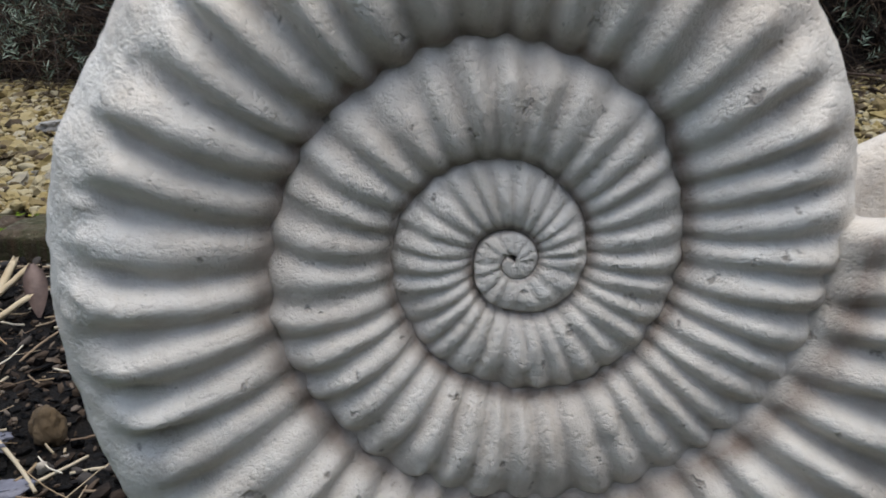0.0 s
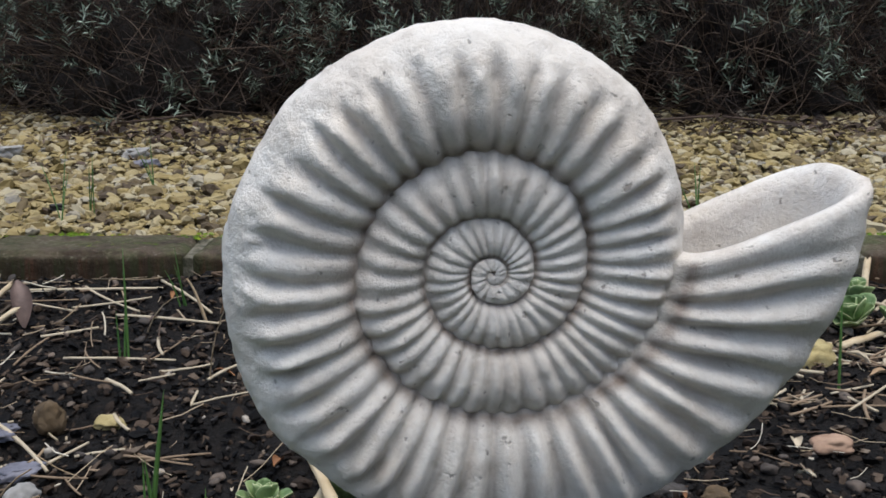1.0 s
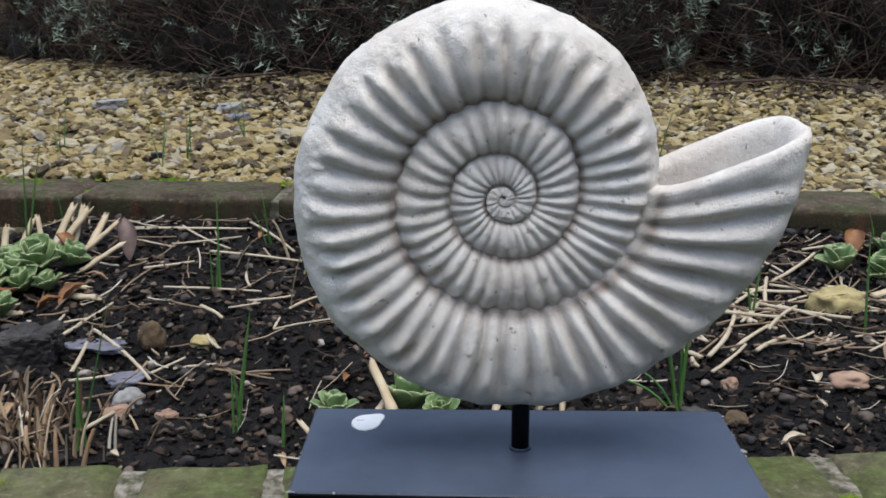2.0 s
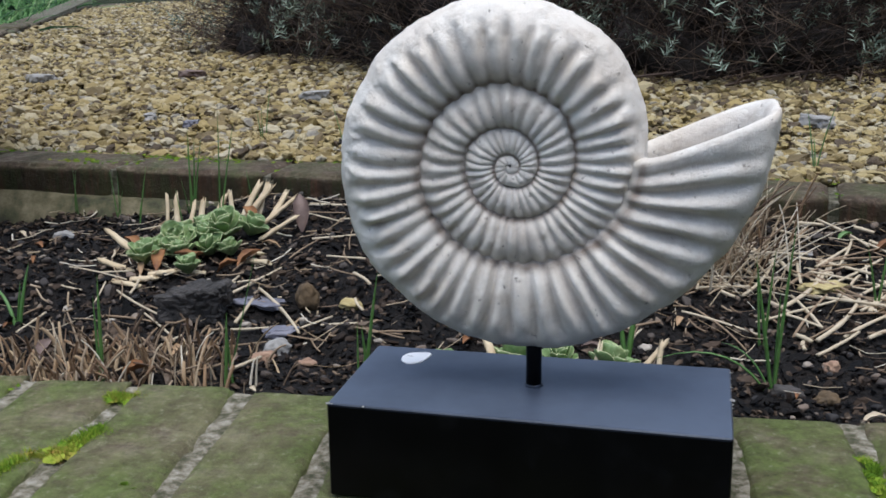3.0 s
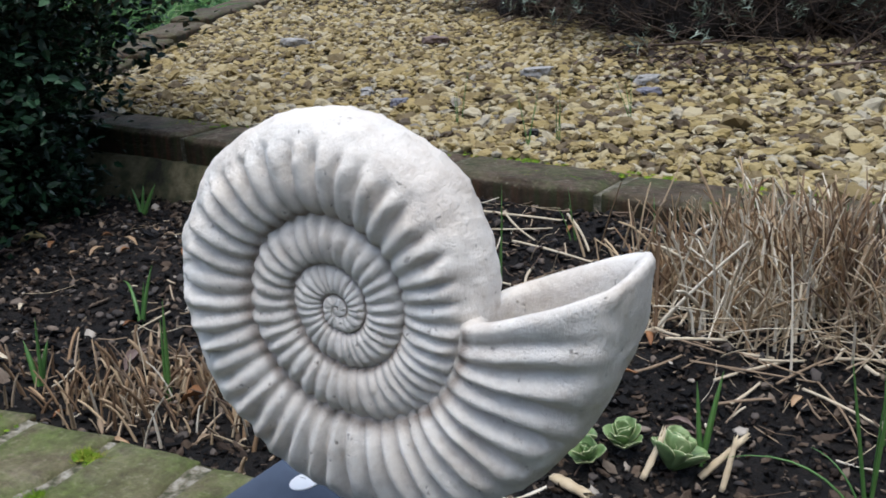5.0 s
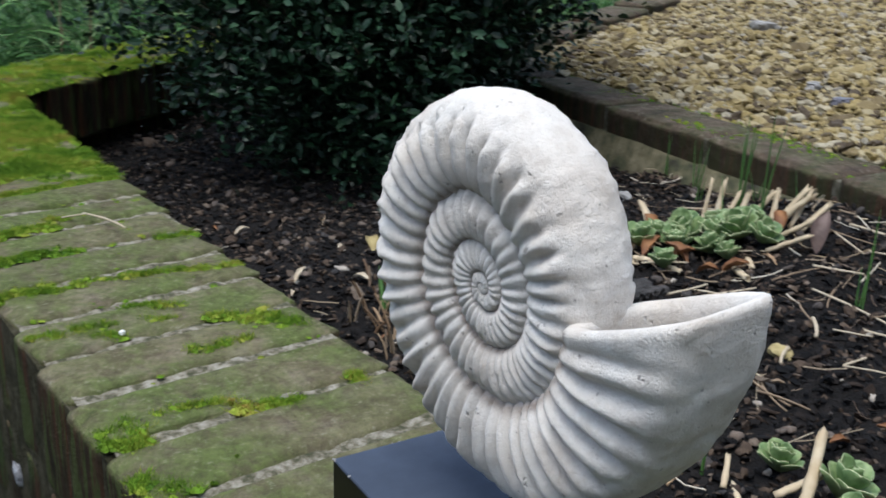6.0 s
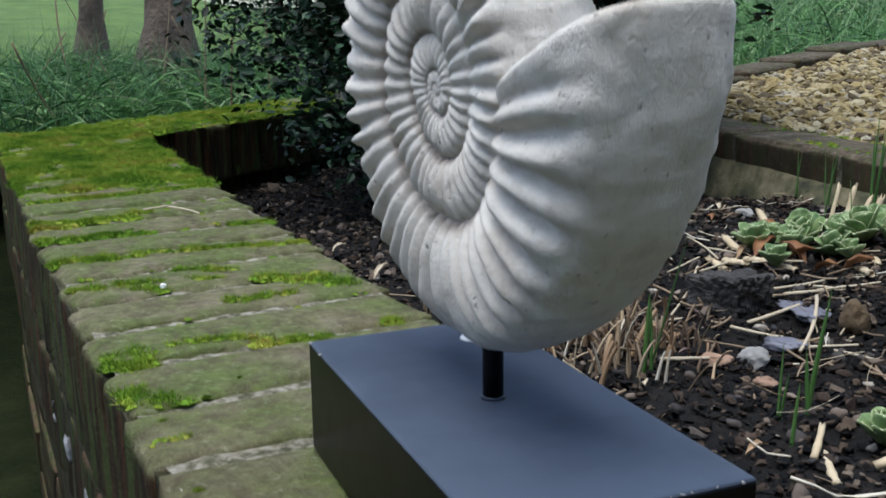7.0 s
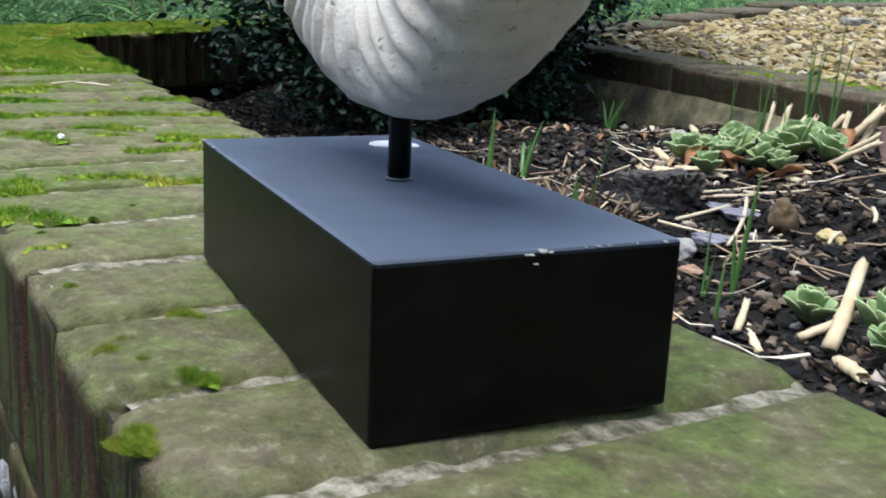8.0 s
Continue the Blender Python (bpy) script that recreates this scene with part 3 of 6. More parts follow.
# ---- the kerb ----
def build_kerb():
    rng = random.Random(6)
    kerb = tagged(new("kerb"), "row of dark red bricks laid flat as an edging", "kerb", kind="structure")
    kinds = [worn_brick("brick", 0.234, 0.106, 0.063, k + 20, 0.006) for k in range(5)]
    turn = math.degrees(math.atan(-0.075))
    for k in range(-3, 11):
        bx = -0.632 + 0.1215 + 0.243 * k
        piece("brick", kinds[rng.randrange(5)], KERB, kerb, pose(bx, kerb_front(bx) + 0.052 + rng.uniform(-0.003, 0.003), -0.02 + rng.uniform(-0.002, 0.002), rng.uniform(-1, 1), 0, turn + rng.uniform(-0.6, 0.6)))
    xs = np.linspace(-1.35, 2.4, 80)
    v, v2 = [], []
    for i, px in enumerate(xs):
        y, w = kerb_front(px), 0.006 * math.sin(px * 13) + 0.004 * math.sin(px * 31)
        v += [(px, y + 0.006, -0.032), (px, y - 0.009 + w, -0.033 + 0.4 * w), (px, y - 0.032 + w, -0.09), (px, y - 0.07 + w, -0.2), (px, y + 0.09, -0.2), (px, y + 0.09, -0.045)]
        v2 += [(px, y + 0.006, -0.05), (px, y + 0.006, 0.004), (px, y + 0.1, 0.006), (px, y + 0.1, -0.05)]
    f = [[i * 6 + j, i * 6 + (j + 1) % 6, i * 6 + 6 + (j + 1) % 6, i * 6 + 6 + j] for i in range(len(xs) - 1) for j in range(6)]
    f2 = [[i * 4 + j, i * 4 + (j + 1) % 4, i * 4 + 4 + (j + 1) % 4, i * 4 + 4 + j] for i in range(len(xs) - 1) for j in range(4)]
    piece("footing", np_mesh("footing", v, f), CONCRETE, kerb, label="rough sloping concrete footing")
    piece("mortar_joint", np_mesh("mortar_joint", v2, f2, False), KERB_MORTAR, kerb)
    far_bed = box_bm(4.9, 0.1, 0.12)
    far = tagged(new("kerb_far"), "far brick edging between the gravel and long grass", "kerb", kind="structure")
    for k in range(20):
        t = -0.05 + 0.24 * k
        piece("brick", kinds[rng.randrange(5)], KERB, far, pose(GX + GDX * t - 0.05, GY + GDY * t - 0.02, float(gravel_z(GX + GDX * t, GY + GDY * t)) - 0.016, 0, -1.5, math.degrees(math.atan2(GDY, GDX)) + rng.uniform(-1, 1)))
    t = 2.3
    piece("mortar_joint", bm_mesh("mortar_joint", far_bed), KERB_MORTAR, far, pose(GX + GDX * t - 0.05, GY + GDY * t - 0.02, float(gravel_z(GX + GDX * t, GY + GDY * t)) - 0.055, 0, -1.5, math.degrees(math.atan2(GDY, GDX))))


build_kerb()


# ---- gravel ----
def build_gravel():
    rng = np.random.default_rng(11)
    v1, f1 = ico(2)
    v0, f0 = ico(1)
    near = [(lumpy(v1, s, 0.6, 1.2), f1) for s in range(10)]
    rough = [(lumpy(v0, s, 0.6, 1.2), f0) for s in range(10)]
    for name, protos, y0, y1, x0, x1, n, big in (("gravel", near, 0.9, 1.4, -1.6, 1.3, 14500, 0.0072), ("gravel_beyond", rough, 1.4, 2.1, -1.9, 1.6, 27000, 0.0073), ("far_gravel", rough, 2.1, 6.0, -3.2, -0.3, 34000, 0.0082), ("side_gravel", rough, 0.9, 2.1, 1.3, 2.55, 6000, 0.014), ("back_gravel", rough, 2.1, 6.0, -0.3, 2.55, 8000, 0.02)):
        x, y = rng.uniform(x0, x1, n), rng.uniform(y0, y1, n)
        ok = gravel_inside(x, y, 0.02)
        if name == "gravel":
            ok &= y > kerb_front(x) + 0.09 + 0.012 * np.sin(x * 23)
        x, y = x[ok], y[ok]
        s = big * rng.lognormal(0, 0.34, len(x))
        size = np.stack([s * rng.uniform(0.9, 1.4, len(x)), s * rng.uniform(0.7, 1.0, len(x)), s * rng.uniform(0.4, 0.65, len(x))], 1)
        pos = np.stack([x, y, gravel_z(x, y) + rng.uniform(-0.004, 0.006, len(x))], 1)
        v, f = scatter(protos, pos, rotations(rng, len(x), 0.3), size, rng)
        tagged(piece(name, np_mesh(name, v, f, False), GRAVEL), "loose yellow and buff gravel stones", "gravel", kind="stuff")


build_gravel()


GREY_RENDER = make_noisy("grey_render", [(0.3, (0.17, 0.17, 0.165)), (0.7, (0.25, 0.25, 0.24))], 6, 0.95, 80, 0.4, 0.003)

# ---- unseen walls added behind and to the right, to cut low sky light ----
tagged(piece("wall_south", bm_mesh("wall_south", box_bm(16, 0.25, 2.4)), GREY_RENDER, None, pose(0, -4.8, 0.6)), "unseen plain grey wall added to hold back low sky light", "wall", kind="structure")
tagged(piece("wall_east", bm_mesh("wall_east", box_bm(0.25, 16, 4.2)), WALL_BRICK, None, pose(6.5, 2.0, 1.5)), "unseen plain brown wall added to hold back light from the right", "wall", kind="structure")

# ---- plant and litter materials ----
LEAF = make_noisy("evergreen_leaf", [(0.2, (0.004, 0.013, 0.006)), (0.55, (0.008, 0.027, 0.012)), (0.8, (0.03, 0.074, 0.033)), (0.95, (0.11, 0.18, 0.09))], 30, 0.42, 300, 0.2, 0.001, 0.6, 0.24)
TWIG = make_noisy("brown_twig", [(0.2, (0.03, 0.02, 0.014)), (0.6, (0.085, 0.055, 0.04)), (0.9, (0.17, 0.125, 0.09))], 50, 0.85, 400, 0.5, 0.001, 0.7)
LAVENDER = make_noisy("lavender_leaf", [(0.2, (0.03, 0.044, 0.028)), (0.5, (0.11, 0.15, 0.108)), (0.85, (0.33, 0.39, 0.31))], 40, 0.7, 400, 0.2, 0.001, 0.7)
SHRUB_TWIG = make_noisy("shrub_twig", [(0.2, (0.016, 0.01, 0.007)), (0.6, (0.062, 0.038, 0.026)), (0.9, (0.16, 0.115, 0.08))], 50, 0.85, 400, 0.5, 0.001, 0.7)
SHRUB_SHADE = make_noisy("shrub_shade", [(0.3, (0.004, 0.0028, 0.002)), (0.7, (0.018, 0.011, 0.0075))], 40, 0.95, 60, 1.0, 0.02)
GRASS = make_noisy("long_grass", [(0.15, (0.016, 0.05, 0.018)), (0.45, (0.064, 0.165, 0.045)), (0.74, (0.2, 0.37, 0.12)), (0.9, (0.46, 0.48, 0.29))], 20, 0.5, 300, 0.2, 0.001, 0.7, 0.2)
BLADE = make_noisy("green_blade", [(0.2, (0.04, 0.11, 0.025)), (0.7, (0.1, 0.21, 0.05))], 60, 0.45, 300, 0.2, 0.001, 0.6)
MOSS = make_noisy("moss", [(0.3, (0.045, 0.1, 0.01)), (0.42, (0.105, 0.205, 0.016)), (0.52, (0.19, 0.29, 0.026)), (0.6, (0.28, 0.31, 0.045)), (0.7, (0.27, 0.18, 0.045))], 14, 0.9, 400, 0.0, 0.001, 0.2, 0.15)
SUCCULENT = make_noisy("succulent_leaf", [(0.28, (0.09, 0.16, 0.06)), (0.5, (0.17, 0.26, 0.1)), (0.72, (0.3, 0.38, 0.17))], 70, 0.45, 500, 0.2, 0.001)
SLATE = make_noisy("slate", [(0.3, (0.1, 0.1, 0.125)), (0.7, (0.2, 0.2, 0.24))], 60, 0.6, 250, 0.5, 0.002)
DARK_STONE = make_noisy("dark_stone", [(0.35, (0.014, 0.013, 0.012)), (0.65, (0.06, 0.054, 0.05))], 50, 0.85, 180, 0.8, 0.003)
BROWN_STONE = make_noisy("brown_stone", [(0.3, (0.05, 0.034, 0.018)), (0.7, (0.15, 0.1, 0.05))], 70, 0.85, 200, 0.7, 0.003)
YELLOW_STONE = make_noisy("yellow_stone", [(0.3, (0.26, 0.2, 0.08)), (0.7, (0.48, 0.4, 0.19))], 60, 0.85, 250, 0.5, 0.002)
GREY_STONE = make_noisy("grey_stone", [(0.3, (0.18, 0.175, 0.165)), (0.7, (0.38, 0.37, 0.35))], 60, 0.85, 250, 0.5, 0.002)
PINK_STONE = make_noisy("buff_pebble", [(0.3, (0.22, 0.13, 0.085)), (0.7, (0.42, 0.28, 0.19))], 60, 0.8, 250, 0.4, 0.002)
PEBBLE = make_noisy("soil_pebble", [(0.15, (0.02, 0.018, 0.018)), (0.5, (0.06, 0.048, 0.04)), (0.78, (0.16, 0.12, 0.09)), (0.93, (0.42, 0.38, 0.32))], 70, 0.8, 250, 0.4, 0.002, 0.8)
DEAD_LEAF = make_noisy("dead_leaf", [(0.3, (0.09, 0.06, 0.05)), (0.7, (0.2, 0.14, 0.12))], 60, 0.7, 300, 0.4, 0.001)
RUST_LEAF = make_noisy("rust_leaf", [(0.3, (0.13, 0.05, 0.02)), (0.7, (0.3, 0.14, 0.05))], 70, 0.7, 300, 0.4, 0.001)
CANE = make_noisy("pale_cane", [(0.3, (0.4, 0.29, 0.16)), (0.6, (0.58, 0.48, 0.32)), (0.8, (0.75, 0.7, 0.56))], 45, 0.65, 400, 0.4, 0.001, 0.3)
BARK = make_noisy("tree_bark", [(0.3, (0.06, 0.045, 0.035)), (0.7, (0.18, 0.135, 0.1))], 9, 0.9, 40, 1.0, 0.02)
WHITE_PAPER = make_noisy("white_sticker", [(0.3, (0.84, 0.83, 0.81)), (0.7, (0.9, 0.89, 0.87))], 90, 0.28, 300, 0.1, 0.0005)

TAN_STRAW = make_noisy("tan_straw", [(0.15, (0.13, 0.076, 0.04)), (0.5, (0.31, 0.198, 0.108)), (0.85, (0.52, 0.39, 0.24))], 80, 0.75, 500, 0.3, 0.001, 0.8)


# ---- loose litter of the bed ----
def bed_points(rng, n, x0=-1.75, x1=1.15, front=0.008, back=0.004):
    x = rng.uniform(x0, x1, n)
    lo, hi = wall_inner(x) + front, kerb_front(x) - back
    return x, lo + (hi - lo) * rng.uniform(0, 1, n)


def build_litter():
    rng = np.random.default_rng(21)
    bmv, bmf = ico(1)
    chips = [(lumpy(bmv, s + 40, 0.7, 0.8), bmf) for s in range(12)]
    x, y = bed_points(rng, 38000)
    s = 0.0023 * rng.lognormal(0, 0.4, len(x))
    size = np.stack([s * rng.uniform(0.9, 2.0, len(x)), s, s * rng.uniform(0.3, 0.7, len(x))], 1)
    pos = np.stack([x, y, soil_z(x, y) + rng.uniform(-0.001, 0.0045, len(x))], 1)
    v, f = scatter(chips, pos, rotations(rng, len(x), 0.5), size, rng)
    tagged(piece("bark_mulch", np_mesh("bark_mulch", v, f, False), CHIP), "dark chipped bark and crumbs on the soil", "mulch", kind="stuff")
    # larger flat flakes of bark
    cube = np.array([(a, b, c) for a in (-1, 1) for b in (-1, 1) for c in (-1, 1)], dtype=float)
    sides = np.array([(0, 1, 3, 2), (4, 6, 7, 5), (0, 4, 5, 1), (2, 3, 7, 6), (0, 2, 6, 4), (1, 5, 7, 3)])
    flakes = [(cube * rng.uniform(0.35, 1.1, (8, 3)), sides) for _ in range(14)]
    x, y = bed_points(rng, 3000)
    s = 0.003 * rng.lognormal(0, 0.42, len(x))
    size = np.stack([s * rng.uniform(1.0, 2.1, len(x)), s, s * rng.uniform(0.15, 0.4, len(x))], 1)
    pos = np.stack([x, y, soil_z(x, y) + rng.uniform(0.0005, 0.005, len(x))], 1)
    v, f = scatter(flakes, pos, rotations(rng, len(x), 0.4), size, rng)
    tagged(piece("bark_flakes", np_mesh("bark_flakes", v, f, False), CHIP), "flat dark bark flakes strewn on the soil", "mulch", kind="stuff")
    bmv, bmf = ico(2)
    stones = [(np.sign(p) * np.abs(p) ** 0.75, bmf) for p in (lumpy(bmv, s + 60, 0.7, 1.3) for s in range(10))]
    x, y = bed_points(rng, 2100)
    s = np.minimum(0.0026 * rng.lognormal(0, 0.45, len(x)), 0.0058)
    size = np.stack([s * rng.uniform(1, 1.6, len(x)), s, s * rng.uniform(0.5, 0.8, len(x))], 1)
    pos = np.stack([x, y, soil_z(x, y) + 0.003], 1)
    v, f = scatter(stones, pos, rotations(rng, len(x), 0.4), size, rng)
    tagged(piece("soil_pebbles", np_mesh("soil_pebbles", v, f), PEBBLE), "small brown pebbles lying in the soil", "pebbles", kind="stuff")
    # short broken straw, thickest towards the kerb
    for name, mat, n, longest, seed in (("broken_straw", STRAW, 1700, 0.06, 3), ("old_straw", OLD_STRAW, 3000, 0.04, 4)):
        r = np.random.default_rng(seed)
        x, y = bed_points(r, n)
        keep = r.uniform(0, 1, n) < 0.35 + 0.65 * smoothstep(-0.25, 0.35, x) + 0.4 * np.exp(-((x + 0.35) / 0.2) ** 2)
        keep &= r.uniform(0, 1, n) < 0.3 + 0.7 * smoothstep(0.42, 0.66, y)
        keep &= (x > -0.75) | (r.uniform(0, 1, n) < 0.25)
        x, y = x[keep], y[keep]
        k = 5
        length = longest * r.uniform(0.15, 1, len(x)) ** 1.5
        a, lift = r.uniform(0, np.pi, len(x)), r.normal(0, 0.12, len(x))
        w = np.linspace(-0.5, 0.5, k)
        bend = r.normal(0, 0.12, len(x))
        px = x[:, None] + np.cos(a)[:, None] * w * length[:, None] - np.sin(a)[:, None] * (w ** 2) * (length * bend)[:, None]
        py = y[:, None] + np.sin(a)[:, None] * w * length[:, None] + np.cos(a)[:, None] * (w ** 2) * (length * bend)[:, None]
        py = np.clip(py, wall_inner(px) + 0.005, kerb_front(px) - 0.004)
        pz = soil_z(px, py) + 0.004 + np.abs(w * length[:, None] * lift[:, None]) + r.uniform(0, 0.004, len(x))[:, None]
        wid = (0.0003 + 0.0012 * r.uniform(0, 1, len(x)) ** 2)[:, None] * (0.8 + 0 * w)
        v, f = strips(np.stack([px, py, pz], -1), wid, 5)
        tagged(piece(name, np_mesh(name, v, f), mat), "short broken straw strewn on the soil", "straw", kind="stuff")


build_litter()


# ---- single stalks, some placed to fit the camera's view, others strewn ----
def stalk_mesh(length, radius, seed, hollow=False):
    """A dry stalk along x, slightly bent, with a swollen node and an open end if hollow."""
    rng = random.Random(seed)
    bm = bmesh.new()
    n, sides, bend = 9, 8, rng.uniform(-0.06, 0.06) * (0.3 if hollow else 1.0)
    rings = []
    stops = [(i / (n - 1), 1.0) for i in range(n)]
    if hollow:
        stops += [(1.0, 0.72), (0.9, 0.68)]
    for w, inner in stops:
        x = (w - 0.5) * length
        r = radius * inner * (1 - 0.15 * w) * (1.18 if abs(w - 0.38) < 0.07 else 1.0)
        c = Vector((x, bend * length * (w - 0.5) ** 2 * 4, rng.uniform(-0.1, 0.1) * radius))
        torn = 0.16 * length if hollow and w > 0.99 else 0.0
        rings.append([bm.verts.new(c + Vector((rng.uniform(-torn, torn), math.cos(k * math.tau / sides) * r * rng.uniform(0.9, 1.1), math.sin(k * math.tau / sides) * r * (0.72 if hollow else 0.9)))) for k in range(sides)])
    for a, b in zip(rings, rings[1:]):
        for k in range(sides):
            bm.faces.new((a[k], a[(k + 1) % sides], b[(k + 1) % sides], b[k]))
    bm.faces.new(rings[0])
    bm.faces.new(rings[-1])
    return bm_mesh("straw_stalk", bm, True)


def lay_stalks(rows, radius, mat, label, seed):
    rng = random.Random(seed)
    for k, (x, y, turn, length) in enumerate(rows):
        dx, dy = math.cos(radians(turn)) * length / 2, math.sin(radians(turn)) * length / 2
        z0, z1 = float(soil_z(x - dx, y - dy)), float(soil_z(x + dx, y + dy))
        tilt = math.degrees(math.atan2(z1 - z0, length))
        z = max((z0 + z1) / 2, float(soil_z(x, y))) + radius + rng.uniform(0.002, 0.006)
        m = Matrix.Translation((x, y, z)) @ Matrix.Rotation(radians(turn), 4, "Z") @ Matrix.Rotation(radians(-tilt + rng.uniform(-2, 2)), 4, "Y")
        tagged(piece("straw_stalk", stalk_mesh(length, radius * rng.uniform(0.8, 1.25), seed * 50 + k), mat, None, m), label, "straw", "straw stalks on the soil")


STALKS_BACK = [(-0.234, 0.795, 11, 0.132), (-0.138, 0.779, -51, 0.1), (-0.217, 0.771, -36, 0.08), (-0.235, 0.69, 21, 0.053), (-0.149, 0.668, -75, 0.042), (-0.165, 0.58, -44, 0.037), (-0.115, 0.621, 30, 0.05), (-0.081, 0.628, 60, 0.064), (-0.27, 0.747, -20, 0.06), (-0.15, 0.732, -6, 0.104), (-0.18, 0.648, -5, 0.103), (-0.099, 0.554, 88, 0.028), (-0.155, 0.526, -58, 0.033), (-0.291, 0.545, 77, 0.045)]
STALKS_RIGHT = [(0.344, 0.764, -47, 0.076), (0.385, 0.745, -36, 0.038), (0.328, 0.691, -27, 0.079), (0.253, 0.643, 71, 0.106), (0.299, 0.626, 63, 0.117), (0.323, 0.543, 66, 0.118), (0.314, 0.493, 50, 0.064), (0.34, 0.534, 43, 0.061), (0.355, 0.521, 37, 0.04), (0.286, 0.55, -43, 0.043), (0.282, 0.497, -91, 0.026), (0.286, 0.764, -33, 0.047), (0.305, 0.785, -4, 0.039), (0.366, 0.774, -26, 0.023), (0.361, 0.604, 68, 0.085), (0.28, 0.668, -64, 0.043), (0.216, 0.593, -34, 0.016), (0.285, 0.512, -57, 0.022)]
STALKS_LEFT = [(-0.311, 0.554, 86, 0.058), (-0.388, 0.49, -37, 0.104), (-0.424, 0.567, 115, 0.119), (-0.239, 0.449, 48, 0.044), (-0.227, 0.498, -47, 0.109), (-0.264, 0.487, 95, 0.06), (-0.205, 0.354, 71, 0.039)]
lay_stalks(STALKS_BACK, 0.0016, STRAW, "pale dry straw stalk lying on dark soil", 1)
lay_stalks(STALKS_RIGHT, 0.0021, STRAW, "bleached straw stalk lying on the mulch", 2)
lay_stalks(STALKS_LEFT, 0.0016, STRAW, "thin pale stalk beside the slate pieces", 3)
rng = random.Random(77)
more = [(rng.uniform(-0.02, 0.75), 0, rng.uniform(-70, 70), rng.uniform(0.03, 0.11)) for _ in range(100)]
more = [(x, rng.uniform(0.5, kerb_front(x) - 0.05), a, n) for x, y, a, n in more]
lay_stalks(more, 0.0013, OLD_STRAW, "weathered straw stalk on the mulch", 4)
more = [(x, y + 0.01, a + 40, n * 0.8) for x, y, a, n in more[:80]]
lay_stalks(more, 0.0015, STRAW, "bleached straw stalk lying on the mulch", 5)
more = [(rng.uniform(0.2, 0.68), rng.uniform(0.57, 0.77), rng.uniform(-60, 80), rng.uniform(0.03, 0.1)) for _ in range(36)]
lay_stalks(more, 0.0018, STRAW, "thick bleached straw stalk on the mulch", 8)
more = [(rng.uniform(-0.5, -0.05), rng.uniform(0.4, 0.79), rng.uniform(-90, 90), rng.uniform(0.025, 0.1)) for _ in range(46)]
lay_stalks(more[:22], 0.0011, STRAW, "bleached straw stalk lying by the succulents", 6)
lay_stalks(more[22:], 0.001, OLD_STRAW, "weathered straw stalk lying by the succulents", 7)


# thick hollow canes cut short round the succulents
def place_cane(x, y, turn, length, radius, lift, seed):
    z = float(soil_z(x, y)) + radius * 0.9
    m = Matrix.Translation((x, y, z)) @ Matrix.Rotation(radians(turn), 4, "Z") @ Matrix.Rotation(radians(-lift), 4, "Y") @ Matrix.Translation((length * 0.5 if lift > 20 else 0, 0, 0))
    tagged(piece("cut_cane", stalk_mesh(length, radius, seed, True), CANE, None, m), "cut hollow plant cane, pale and dry", "cane", "cut canes round the succulents")


for k, row in enumerate([(-0.4, 0.576, 15, 0.03, 0.0055, 8), (-0.43, 0.547, 170, 0.034, 0.005, 5), (-0.362, 0.58, 200, 0.02, 0.0055, 12), (-0.321, 0.655, -40, 0.04, 0.0045, 6), (-0.375, 0.745, 40, 0.055, 0.0065, 52), (-0.345, 0.725, 30, 0.05, 0.005, 40), (-0.36, 0.755, 80, 0.045, 0.004, 65),
                         (-0.47, 0.725, 110, 0.05, 0.003, 75), (-0.45, 0.74, 90, 0.04, 0.004, 62), (-0.425, 0.76, 75, 0.04, 0.005, 55), (-0.485, 0.66, 160, 0.04, 0.006, 30), (-0.33, 0.69, 20, 0.045, 0.005, 35), (-0.4, 0.77, 120, 0.035, 0.004, 60),
                         (-0.44, 0.755, 95, 0.035, 0.005, 70), (-0.385, 0.765, 60, 0.045, 0.006, 60), (-0.465, 0.745, 120, 0.045, 0.0045, 70), (-0.34, 0.75, 70, 0.04, 0.0055, 48), (-0.47, 0.6, 165, 0.045, 0.006, 12), (-0.45, 0.625, 150, 0.04, 0.0055, 10), (-0.415, 0.56, 10, 0.028, 0.006, 6), (-0.31, 0.63, -30, 0.04, 0.0055, 8),
                         (0.03, 0.345, 120, 0.055, 0.0055, 42), (-0.01, 0.325, 150, 0.03, 0.0035, 8), (-0.03, 0.33, 130, 0.028, 0.003, 25), (0.06, 0.33, -30, 0.04, 0.006, 10), (0.1, 0.37, 70, 0.035, 0.0035, 60), (0.155, 0.385, 80, 0.035, 0.003, 70), (0.135, 0.395, 40, 0.04, 0.004, 45), (0.0, 0.35, 60, 0.035, 0.0045, 30),
                         (0.52, 0.66, 20, 0.05, 0.006, 8), (0.47, 0.66, 150, 0.035, 0.006, 5), (0.55, 0.73, 60, 0.05, 0.005, 50)]):
    place_cane(*row[:3], row[3] * 1.1, row[4] * 0.85, row[5] * 0.9, seed=900 + k)


